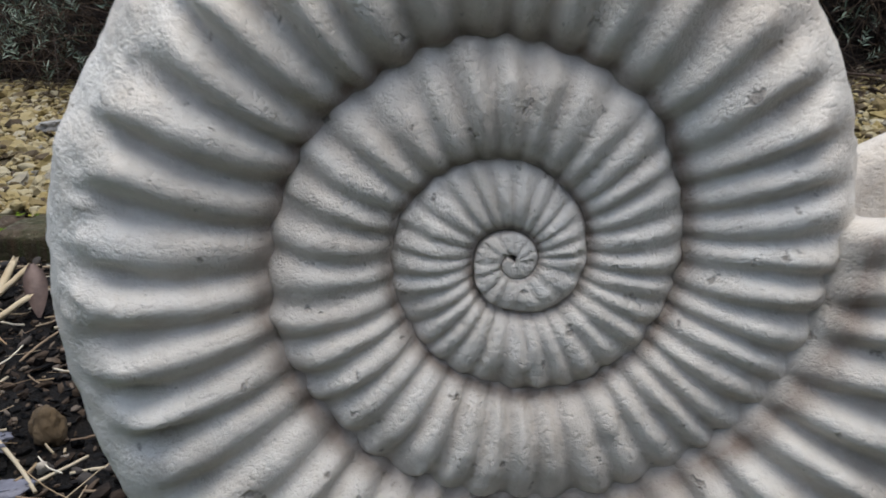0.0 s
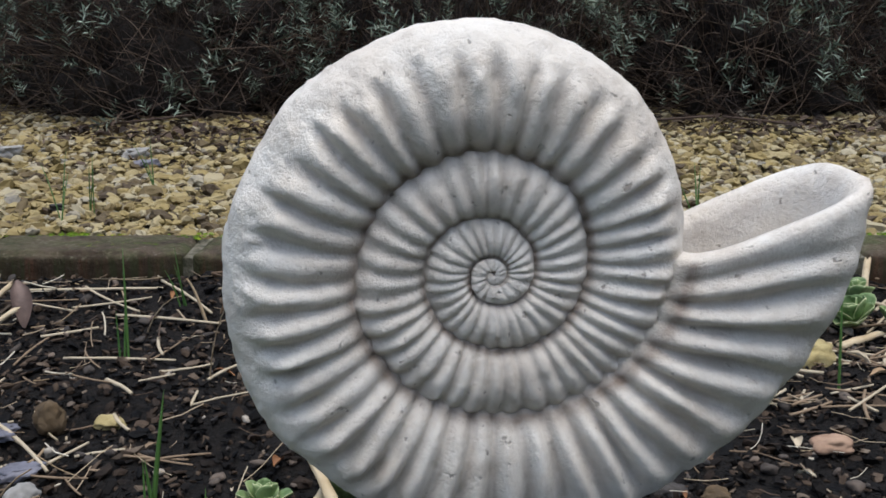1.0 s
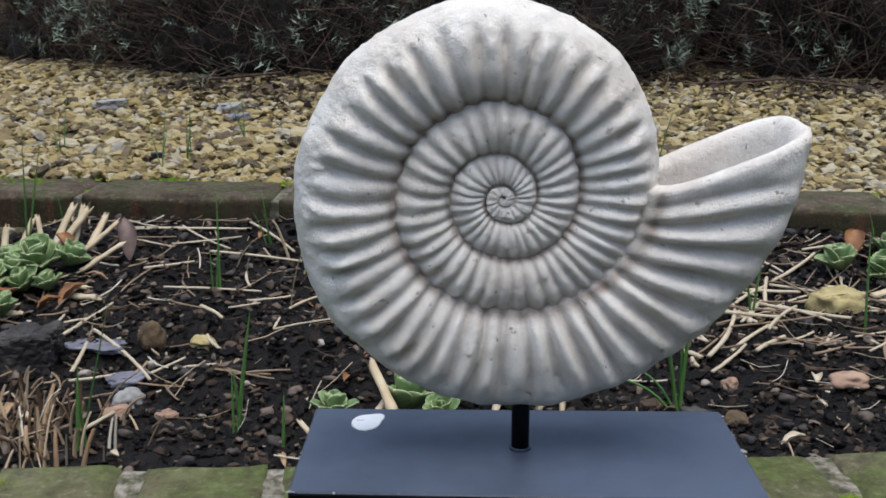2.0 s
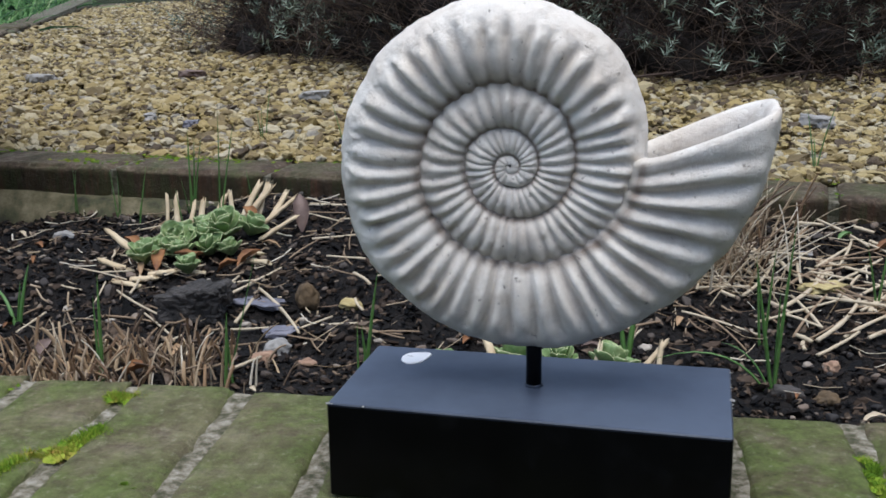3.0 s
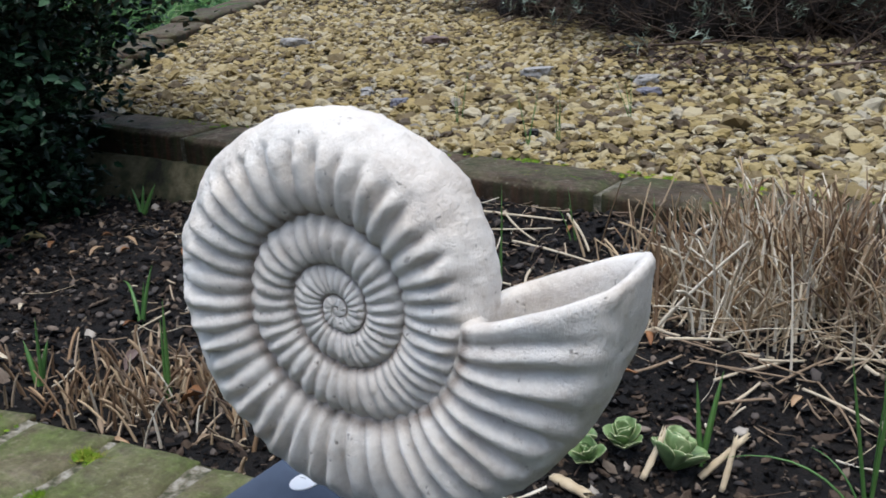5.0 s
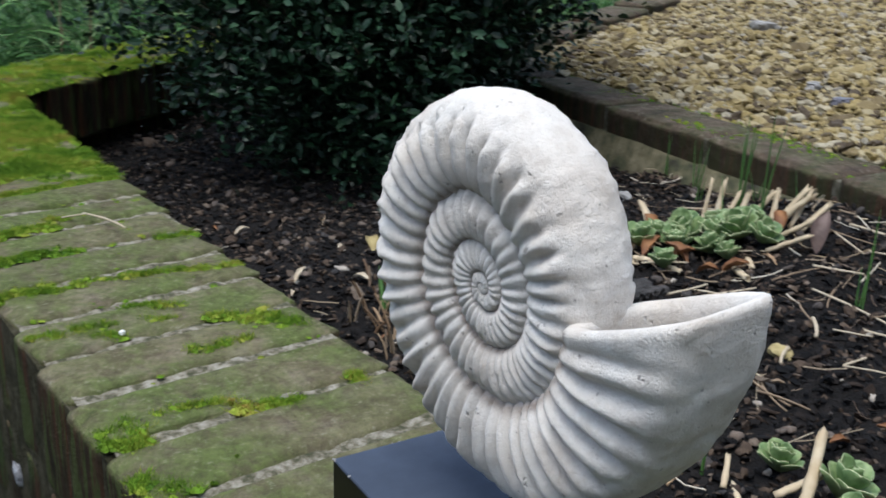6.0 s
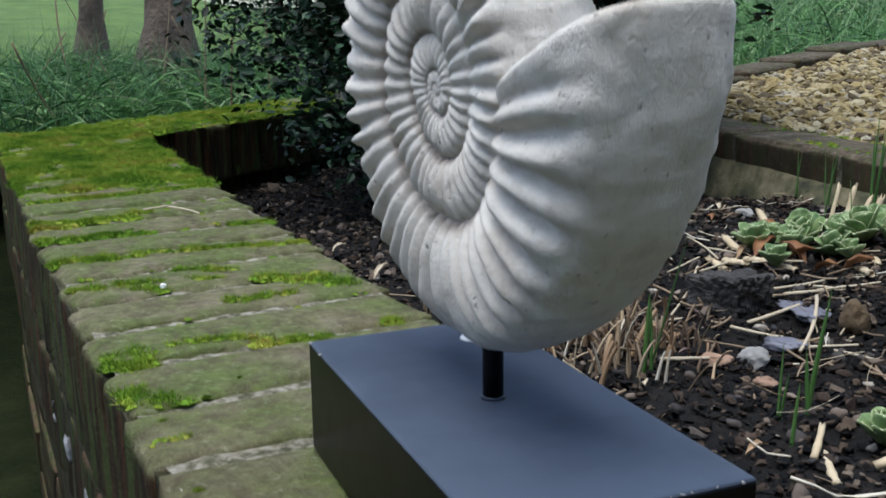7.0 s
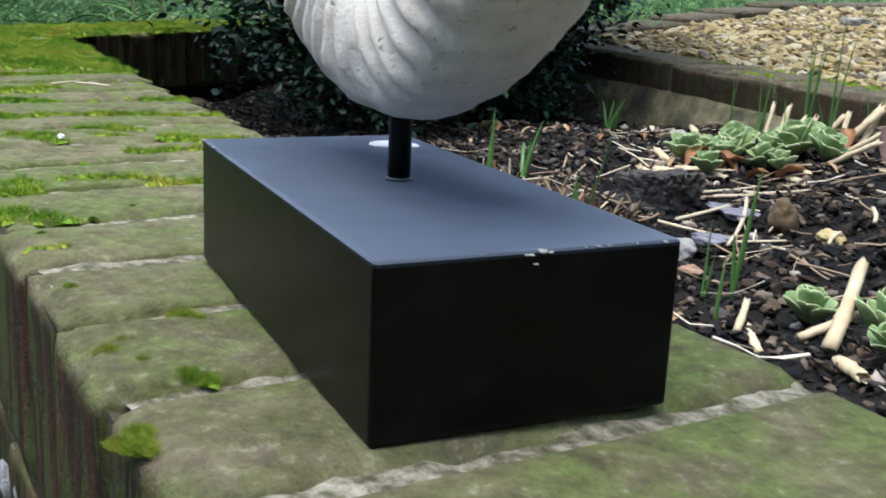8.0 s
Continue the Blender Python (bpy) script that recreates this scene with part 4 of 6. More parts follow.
# ---- stones ----
def stone(name, x, y, size, turn, mat, label, category, seed, sharp=False, z=None, sink=0.25):
    v, f = ico(4)
    v = lumpy(lumpy(v, seed, 0.7, 1.0), seed + 5, 0.35, 2.6) if sharp else lumpy(v, seed, 0.4, 1.1)
    if sharp:
        v = np.sign(v) * np.abs(v) ** 0.8
        v[:, 2] = np.clip(v[:, 2], -0.55, 0.6 + 0.1 * v[:, 0])
    v = lumpy(v, seed + 9, 0.1 if sharp else 0.04, 6.0) * np.array(size)
    ground = float(soil_z(x, y)) if z is None else z
    return tagged(piece(name, np_mesh(name, v, f, True), mat, None, pose(x, y, ground + size[2] * (1 - 2 * sink), 0, 0, turn)), label, category)


def flat_rock(x, y, size, turn, seed):
    """A broken block: broad rough top, sides that cut in below it."""
    v, f = ico(5)
    v = np.sign(v) * np.abs(v / np.max(np.abs(v), axis=1)[:, None]) ** 0.85
    v[:, :2] *= (0.86 + 0.14 * smoothstep(-0.4, 0.8, v[:, 2]))[:, None]
    v[:, 2] += 0.22 * v[:, 0] * (v[:, 2] > 0)
    v = lumpy(lumpy(v, seed, 0.22, 1.3), seed + 4, 0.13, 4.5) * np.array(size)
    tagged(piece("flat_rock", np_mesh("flat_rock", v, f, False), DARK_STONE, None, pose(x, y, float(soil_z(x, y)) + size[2] * 0.55, 0, 0, turn)), "flat dark rock with a rough top on the soil", "rock")


flat_rock(-0.312, 0.475, (0.033, 0.022, 0.021), 8, 3)
stone("slate_piece", -0.259, 0.513, (0.026, 0.015, 0.005), -10, SLATE, "blue-grey flat slate piece on the soil", "slate", 5, True)
stone("slate_piece", -0.215, 0.462, (0.017, 0.011, 0.006), 20, SLATE, "blue-grey slate piece beside a grey pebble", "slate", 6, True)
stone("pebble", -0.201, 0.418, (0.013, 0.011, 0.009), 30, GREY_STONE, "grey angular pebble on the soil", "pebble", 8)
stone("brown_rock", -0.209, 0.526, (0.014, 0.013, 0.018), 0, BROWN_STONE, "rough brown ironstone lump on the soil", "rock", 9)
stone("pebble", -0.165, 0.535, (0.012, 0.009, 0.006), 0, YELLOW_STONE, "smooth greenish-brown pebble in the mulch", "pebble", 10)
stone("yellow_stone", 0.446, 0.612, (0.024, 0.016, 0.017), 10, YELLOW_STONE, "angular yellow stone among straw", "stone", 13, True)
stone("flat_pebble", 0.406, 0.455, (0.018, 0.012, 0.008), 5, PINK_STONE, "smooth flat buff pebble on the soil", "pebble", 14)
stone("beige_stone", 0.314, 0.635, (0.022, 0.015, 0.006), 25, YELLOW_STONE, "flat pale beige stone under a straw", "stone", 15, True)
stone("pebble", 0.302, 0.446, (0.008, 0.007, 0.006), 0, PINK_STONE, "small pink pebble on the mulch", "pebble", 16)
stone("pebble", 0.262, 0.398, (0.014, 0.008, 0.006), -8, DARK_STONE, "dark grey stone at the foot of the wall", "pebble", 17)
stone("pebble", 0.295, 0.39, (0.01, 0.008, 0.006), 10, BROWN_STONE, "brown pebble at the foot of the wall", "pebble", 18)
stone("pebble", -0.62, 0.73, (0.013, 0.01, 0.008), 0, GREY_STONE, "grey pebble in the soil before the footing", "pebble", 19)
stone("pebble", -0.2, 0.38, (0.012, 0.008, 0.006), 60, PINK_STONE, "smooth brown pebble on the soil", "pebble", 20)
stone("pebble", -0.165, 0.4, (0.009, 0.007, 0.005), 10, PINK_STONE, "smooth brown pebble on the soil", "pebble", 21)
stone("pale_shard", 0.295, 0.727, (0.014, 0.008, 0.005), 15, GREY_STONE, "pale grey shard among the straw", "stone", 22, True)
for k, (x, y, sx, mat, lab) in enumerate([(-0.53, 1.44, 0.026, GREY_STONE, "large grey stone on the gravel"), (-0.33, 1.47, 0.022, GREY_STONE, "pale grey angular stone on the gravel"), (-0.3, 1.4, 0.018, SLATE, "blue-grey stone on the gravel"), (-0.77, 1.257, 0.016, GREY_STONE, "pale stone on the gravel"),
                                          (0.36, 1.3, 0.026, GREY_STONE, "flat grey stone on the gravel"), (-0.914, 1.717, 0.026, DEAD_LEAF, "dark brown clod on the gravel"), (-1.2, 1.6, 0.026, GREY_STONE, "grey stone on the gravel"), (-0.66, 1.2, 0.018, SLATE, "blue-grey stone on the gravel"), (-0.35, 1.08, 0.012, DARK_STONE, "small dark stone by the kerb")]):
    stone("gravel_boulder", x, y, (sx, sx * 0.7, sx * 0.55), 37 * k, mat, lab, "stone", 30 + k, True, float(gravel_z(x, y)) + 0.004)


# ---- succulents ----
def leaf_solid(name, length, width, cup, thick, tip=0.15):
    """A fleshy spoon-shaped leaf along x, hollowed above."""
    nu, nv = 10, 7
    u, w = np.meshgrid(np.linspace(0, 1, nu), np.linspace(-1, 1, nv), indexing="ij")
    half = width / 2 * (0.3 + 0.7 * smoothstep(0, 0.6, u)) * np.sqrt(np.clip(1 - (np.clip(u - 0.62, 0, 1) / 0.385) ** 2, 0.01, 1))
    x, y = u * length, w * half
    z = cup * (w ** 2) * half + 0.12 * length * u ** 2
    top = np.stack([x, y, z], -1).reshape(-1, 3)
    low = top - np.stack([0 * x, 0 * x, thick * (1 - 0.72 * np.abs(w)) * (1 - 0.6 * u)], -1).reshape(-1, 3)
    a, b = np.meshgrid(np.arange(nu - 1), np.arange(nv - 1), indexing="ij")
    q = np.stack([a * nv + b, (a + 1) * nv + b, (a + 1) * nv + b + 1, a * nv + b + 1], -1).reshape(-1, 4)
    edge = [i * nv for i in range(nu)] + [(nu - 1) * nv + j for j in range(1, nv)] + [i * nv + nv - 1 for i in range(nu - 2, -1, -1)] + list(range(nv - 2, 0, -1))
    n = nu * nv
    side = [[edge[i], edge[i] + n, edge[(i + 1) % len(edge)] + n, edge[(i + 1) % len(edge)]] for i in range(len(edge))]
    f = np.concatenate([q, q[:, ::-1] + n, np.array(side)])
    me = np_mesh(name, np.concatenate([top, low]), f)
    me.materials.append(SUCCULENT)
    me.materials.append(PALE_RIM)
    me.polygons.foreach_set("material_index", np.concatenate([np.zeros(2 * len(q), dtype=np.int32), np.ones(len(side), dtype=np.int32)]))
    return me


PALE_RIM = make_noisy("succulent_rim", [(0.3, (0.42, 0.46, 0.24)), (0.7, (0.58, 0.58, 0.36))], 70, 0.5, 500, 0.1, 0.001)
FLESH = leaf_solid("leaf", 0.019, 0.0142, 0.4, 0.0026)


def rosette(seed):
    rng = random.Random(seed)
    r = empty("succulent", pose(0, 0, 0), "grey-green fleshy succulent rosette in the soil", "succulent", "succulents in the bed")
    for count, lean, scale, rise in ((6, 30, 1.0, 0.0), (5, 52, 0.94, 0.002), (3, 72, 0.72, 0.004)):
        off = rng.uniform(0, 360)
        for k in range(count):
            m = Matrix.Translation((0, 0, rise)) @ Matrix.Rotation(radians(off + 360 / count * k + rng.uniform(-12, 12)), 4, "Z") @ Matrix.Rotation(radians(-lean + rng.uniform(-8, 8)), 4, "Y") @ Matrix.Scale(scale * rng.uniform(0.85, 1.12), 4)
            piece("leaf", FLESH, None, r, m)
    return r


ROSETTES = [rosette(k) for k in range(3)]
SPOTS = [(-0.432, 0.595, 1.2), (-0.42, 0.652, 1.5), (-0.377, 0.69, 1.6), (-0.365, 0.57, 0.95), (-0.4, 0.62, 1.0), (-0.43, 0.705, 1.0), (-0.35, 0.65, 0.9), (-0.398, 0.672, 1.25), (-0.375, 0.652, 1.1), (-0.345, 0.695, 1.15), (-0.405, 0.7, 1.2), (-0.44, 0.625, 1.05), (-0.41, 0.63, 1.1), (-0.385, 0.72, 1.1),
         (-0.027, 0.383, 1.0), (0.03, 0.383, 1.25), (0.115, 0.39, 1.3), (0.07, 0.405, 1.0), (0.06, 0.36, 0.8),
         (0.477, 0.695, 1.3), (0.525, 0.687, 1.4), (0.56, 0.67, 1.2), (0.54, 0.73, 1.2)]
rng = random.Random(12)
for k, (x, y, s) in enumerate(SPOTS):
    m = Matrix.Translation((x, y, float(soil_z(x, y)) + 0.009)) @ Euler((radians(rng.uniform(-22, 22)), radians(rng.uniform(-22, 22)), rng.uniform(0, 6.28))).to_matrix().to_4x4() @ Matrix.Scale(s * 1.12, 4)
    if k < 3:
        ROSETTES[k].matrix_basis = m
    else:
        copy_thing(ROSETTES[k % 3], m).scale = (s * 1.12,) * 3


# ---- green blades standing in the bed ----
def blade_tuft(name, x, y, rows, label, mat=BLADE, base=None, category="grass"):
    """Blades from one root: rows of (turn, lean, length, half width, droop)."""
    rng = random.Random(int(x * 1000) + int(y * 77))
    k = 9
    paths, widths = [], []
    for turn, lean, length, half, droop in rows:
        w = np.linspace(0, 1, k)
        out = length * (w * math.sin(radians(lean)) + droop * w ** 2 * 0.6)
        up = length * (w * math.cos(radians(lean)) - droop * w ** 2.5 * 0.75)
        a = radians(turn)
        ox, oy = rng.uniform(-0.004, 0.004), rng.uniform(-0.004, 0.004)
        paths.append(np.stack([ox + out * math.cos(a), oy + out * math.sin(a), up], -1))
        widths.append(half * (1 - w ** 3) + 0.0001)
    v, f = strips(np.array(paths), np.array(widths), 4)
    z = float(soil_z(x, y)) - 0.003 if base is None else base
    return tagged(piece(name, np_mesh(name, v, f), mat, None, pose(x, y, z)), label, category, "green blades in the bed")


UP = "thin green grass blades standing in the soil"
blade_tuft("grass_tuft", -0.46, 0.775, [(100, 3, 0.13, 0.0016, 0), (80, 4, 0.12, 0.0015, 0.02), (20, 6, 0.125, 0.0014, 0.05), (150, 2, 0.11, 0.0016, 0)], UP)
blade_tuft("grass_tuft", -0.42, 0.77, [(10, 9, 0.14, 0.0013, 0.03), (30, 2, 0.15, 0.0012, 0.0)], UP)
blade_tuft("grass_tuft", -0.54, 0.78, [(10, 8, 0.09, 0.0012, 0.05)], UP)
blade_tuft("grass_tuft", -0.321, 0.31, [(10, 2, 0.1, 0.0022, 0), (120, 5, 0.08, 0.0016, 0)], UP)
blade_tuft("grass_tuft", -0.208, 0.322, [(10, 4, 0.07, 0.002, 0), (170, 4, 0.06, 0.0016, 0), (30, 14, 0.12, 0.0008, 0)], UP)
blade_tuft("grass_tuft", 0.251, 0.403, [(30, 4, 0.15, 0.0015, 0.02), (170, 9, 0.12, 0.0017, 0.0), (80, 6, 0.09, 0.0014, 0.0), (185, 30, 0.1, 0.0011, 0.75), (160, 20, 0.07, 0.001, 0.5)], "green blades, one arching over, by the wall")
blade_tuft("grass_tuft", 0.248, 0.5, [(20, 3, 0.1, 0.0012, 0.02), (120, 8, 0.08, 0.0012, 0.0)], UP)
blade_tuft("grass_tuft", 0.13, 0.42, [(60, 12, 0.08, 0.003, 0.05), (130, 10, 0.07, 0.0026, 0.02)], "broad green shoots behind the black stand")
blade_tuft("grass_tuft", -0.178, 0.658, [(95, 3, 0.11, 0.0013, 0), (60, 6, 0.075, 0.0012, 0.0), (120, 5, 0.05, 0.0011, 0)], UP)
blade_tuft("grass_tuft", -0.102, 0.387, [(20, 7, 0.1, 0.002, 0.02), (200, 5, 0.05, 0.0018, 0)], UP)
blade_tuft("grass_tuft", -0.06, 0.335, [(60, 3, 0.05, 0.0015, 0.02)], UP)
blade_tuft("grass_tuft", -0.1, 0.36, [(90, 2, 0.06, 0.001, 0.0), (20, 8, 0.04, 0.001, 0.0)], UP)
blade_tuft("grass_tuft", -0.499, 0.447, [(150, 20, 0.08, 0.0022, 0.7), (60, 10, 0.075, 0.0025, 0.1), (20, 8, 0.05, 0.002, 0)], "green blades with a drooping tip in the soil")
blade_tuft("grass_tuft", -0.85, 0.78, [(20, 20, 0.06, 0.004, 0.1), (60, 8, 0.05, 0.003, 0.0), (180, 15, 0.05, 0.003, 0.1)], "broad green leaves before the footing")
blade_tuft("grass_tuft", -0.46, 0.28, [(170, 15, 0.05, 0.003, 0.1), (60, 10, 0.05, 0.003, 0.1), (110, 3, 0.07, 0.002, 0.0)], "broad green blades at the foot of the wall")
blade_tuft("grass_tuft", 0.36, 0.6, [(20, 5, 0.09, 0.0012, 0.05), (200, 10, 0.07, 0.0012, 0.05)], UP)
blade_tuft("grass_tuft", 0.45, 0.55, [(100, 3, 0.1, 0.0012, 0.02)], UP)
rng = random.Random(31)
for k in range(14):
    x = rng.uniform(-0.7, 0.8)
    y = kerb_front(x) - rng.uniform(0.01, 0.12)
    blade_tuft("grass_tuft", x, y, [(rng.uniform(0, 360), rng.uniform(0, 14), rng.uniform(0.03, 0.075), 0.0009, rng.uniform(0, 0.2)) for _ in range(rng.randint(1, 3))], UP)
for x, y in ((-0.33, 1.02), (-0.3, 1.06), (-0.5, 1.12), (0.45, 0.98), (0.33, 1.02), (-0.25, 1.2)):
    blade_tuft("grass_tuft", x, y, [(rng.uniform(0, 360), rng.uniform(2, 20), rng.uniform(0.05, 0.12), 0.0009, 0.1) for _ in range(3)], "green blades sprouting through the gravel", BLADE, float(gravel_z(x, y)))


# ---- dry stubble and the straw clump ----
def dry_clump(name, x, y, sx, sy, n, low, high, spread, half, mat, label, seed, bend=0.25):
    rng = np.random.default_rng(seed)
    px, py = rng.normal(0, sx, n), rng.normal(0, sy, n)
    k = 6
    w = np.linspace(0, 1, k)
    length = rng.uniform(low, high, n)
    a, lean = rng.uniform(0, 2 * np.pi, n), np.abs(rng.normal(0, spread, n))
    out = length[:, None] * (w * np.sin(lean)[:, None] + bend * rng.uniform(0, 1, n)[:, None] * w ** 2)
    up = length[:, None] * w * np.cos(lean)[:, None] * (1 - 0.3 * rng.uniform(0, 1, n)[:, None] * w ** 2)
    gx, gy = px[:, None] + np.cos(a)[:, None] * out, py[:, None] + np.sin(a)[:, None] * out
    low_y = wall_inner(x + gx) + 0.004 - y
    gy = np.maximum(gy, low_y)
    gz = soil_z(x + px, y + py)[:, None] - 0.003 + up
    wid = rng.uniform(0.5, 1.3, n)[:, None] * half * (1 - 0.45 * w)
    v, f = strips(np.stack([x + gx, y + gy, gz], -1), wid, 4)
    tagged(piece(name, np_mesh(name, v, f), mat), label, "dry grass", kind="stuff")


dry_clump("cut_stubble", -0.31, 0.33, 0.05, 0.03, 110, 0.015, 0.046, 0.26, 0.0024, TAN_STRAW, "tan clump of short cut stubble beside the wall", 51)
dry_clump("cut_stubble", -0.4, 0.28, 0.05, 0.025, 70, 0.02, 0.05, 0.25, 0.002, TAN_STRAW, "short cut stubble at the foot of the wall", 52)
dry_clump("cut_stubble", -0.29, 0.29, 0.06, 0.03, 30, 0.02, 0.065, 0.4, 0.0013, STRAW, "pale cut stubble against the wall", 60)
dry_clump("cut_stubble", -0.33, 0.34, 0.07, 0.045, 220, 0.015, 0.045, 0.7, 0.0016, OLD_STRAW, "brown broken stubble beside the wall", 56)
dry_clump("dry_grass_clump", 0.12, 0.72, 0.045, 0.03, 280, 0.05, 0.13, 0.3, 0.0019, TAN_STRAW, "tall clump of dry tan grass stems", 53, 0.12)
dry_clump("dry_grass_clump", 0.05, 0.7, 0.05, 0.04, 260, 0.04, 0.115, 0.38, 0.0019, TAN_STRAW, "tall clump of dry tan grass stems", 54, 0.12)
dry_clump("dry_grass_clump", 0.165, 0.71, 0.035, 0.03, 170, 0.05, 0.125, 0.4, 0.0017, OLD_STRAW, "brown dry grass clump near the kerb", 55)
dry_clump("dry_grass_clump", 0.1, 0.69, 0.07, 0.05, 260, 0.03, 0.11, 0.95, 0.0009, STRAW, "fine dry grass stems fallen about the clump", 57, 0.6)
dry_clump("dry_grass_clump", 0.1, 0.7, 0.055, 0.04, 300, 0.045, 0.125, 0.36, 0.0021, STRAW, "bleached cut stems in the dry grass clump", 58, 0.12)
dry_clump("dry_grass_clump", 0.2, 0.68, 0.05, 0.035, 150, 0.04, 0.13, 1.15, 0.0008, STRAW, "pale dry grass blades fallen beside the clump", 59, 0.3)


# ---- dead leaves ----
def dead_leaf(x, y, length, width, turn, lift, mat, label, z=None, curl=1.4):
    nu, nv = 12, 7
    u, w = np.meshgrid(np.linspace(0, 1, nu), np.linspace(-1, 1, nv), indexing="ij")
    half = width / 2 * np.sin(np.pi * np.clip(u, 0.02, 0.985)) ** 0.7
    px = length * u
    py = half * np.sin(w * curl) / curl
    pz = half * (1 - np.cos(w * curl)) / curl + 0.12 * length * np.sin(u * 3) + 0.02 * length * np.sin(u * 17 + w * 4)
    a, b = np.meshgrid(np.arange(nu - 1), np.arange(nv - 1), indexing="ij")
    f = np.stack([a * nv + b, (a + 1) * nv + b, (a + 1) * nv + b + 1, a * nv + b + 1], -1).reshape(-1, 4)
    v = np.stack([px, py, pz], -1).reshape(-1, 3)
    v, f = np.concatenate([v, v - (0, 0, 0.0005)]), np.concatenate([f, f[:, ::-1] + len(v)])
    ground = float(soil_z(x, y)) + 0.004 if z is None else z
    m = Matrix.Translation((x, y, ground)) @ Matrix.Rotation(radians(turn), 4, "Z") @ Matrix.Rotation(radians(-lift), 4, "Y")
    tagged(piece("dead_leaf", np_mesh("dead_leaf", v, f), mat, None, m), label, "leaf")


dead_leaf(-0.285, 0.715, 0.05, 0.028, 115, 55, DEAD_LEAF, "curled purple-brown dead leaf on the soil")
dead_leaf(-0.385, 0.6, 0.028, 0.02, 60, 20, RUST_LEAF, "curled rust-brown leaf under the succulents")
dead_leaf(-0.345, 0.6, 0.026, 0.018, 20, 25, RUST_LEAF, "curled rust-brown leaf under the succulents")
for x, y, turn in ((-0.41, 0.58, 100), (-0.37, 0.61, 200), (-0.33, 0.62, 40), (-0.46, 0.64, 160), (-0.445, 0.73, 20), (-0.355, 0.735, 140)):
    dead_leaf(x, y, 0.034, 0.022, turn, 30, RUST_LEAF, "withered rust-brown leaf under the succulents")
dead_leaf(0.372, 0.735, 0.04, 0.02, 10, 15, RUST_LEAF, "rust-red dead leaf among straw")
dead_leaf(0.5, 0.73, 0.04, 0.03, 70, 35, RUST_LEAF, "curled brown leaf among the succulents")
dead_leaf(0.336, 0.752, 0.02, 0.012, 30, 20, BLADE, "small bright green leaf among straw")
dead_leaf(-0.62, 0.35, 0.035, 0.022, 160, 12, YELLOW_STONE, "yellowed dead leaf on the soil")
dead_leaf(-0.9, 0.6, 0.04, 0.025, 30, 10, YELLOW_STONE, "yellowed dead leaf on the soil")
dead_leaf(-0.3, 0.3, 0.03, 0.02, 30, 20, RUST_LEAF, "brown dead leaf in the stubble")
dead_leaf(-0.4, 0.33, 0.03, 0.02, 80, 30, DEAD_LEAF, "brown dead leaf in the stubble")
rng = random.Random(61)
for k in range(95):
    x = rng.uniform(-0.9, 0.8)
    kind, label = rng.choice([(DEAD_LEAF, "small shrivelled purple-brown leaf on the mulch"), (RUST_LEAF, "small shrivelled rust-brown leaf on the mulch"), (OLD_STRAW, "dry brown leaf scrap on the mulch"), (STRAW, "pale dry leaf scrap on the mulch"), (TAN_STRAW, "tan dry leaf scrap on the mulch")])
    dead_leaf(x, rng.uniform(wall_inner(x) + 0.04, kerb_front(x) - 0.05), rng.uniform(0.01, 0.026), rng.uniform(0.005, 0.014), rng.uniform(0, 360), rng.uniform(0, 30), kind, label)


# ---- the shrubs behind the gravel ----
def sprig(seed):
    """A lavender tip: a short stem with narrow leaves."""
    rng = np.random.default_rng(seed)
    n = 13
    h = np.linspace(0.1, 1, n) * 0.05
    a = np.arange(n) * 2.4 + rng.uniform(0, 1)
    length = rng.uniform(0.018, 0.034, n) * np.linspace(1, 0.7, n)
    w = np.linspace(0, 1, 4)
    out, up = length[:, None] * w * 0.8, h[:, None] + length[:, None] * (0.75 * w - 0.25 * w ** 2)
    p = np.stack([np.cos(a)[:, None] * out, np.sin(a)[:, None] * out, up], -1)
    wid = 0.0018 * np.sin(np.pi * np.clip(w + 0.15, 0, 0.97))[None] + 0 * p[..., 0]
    return strips(p, wid, 2)


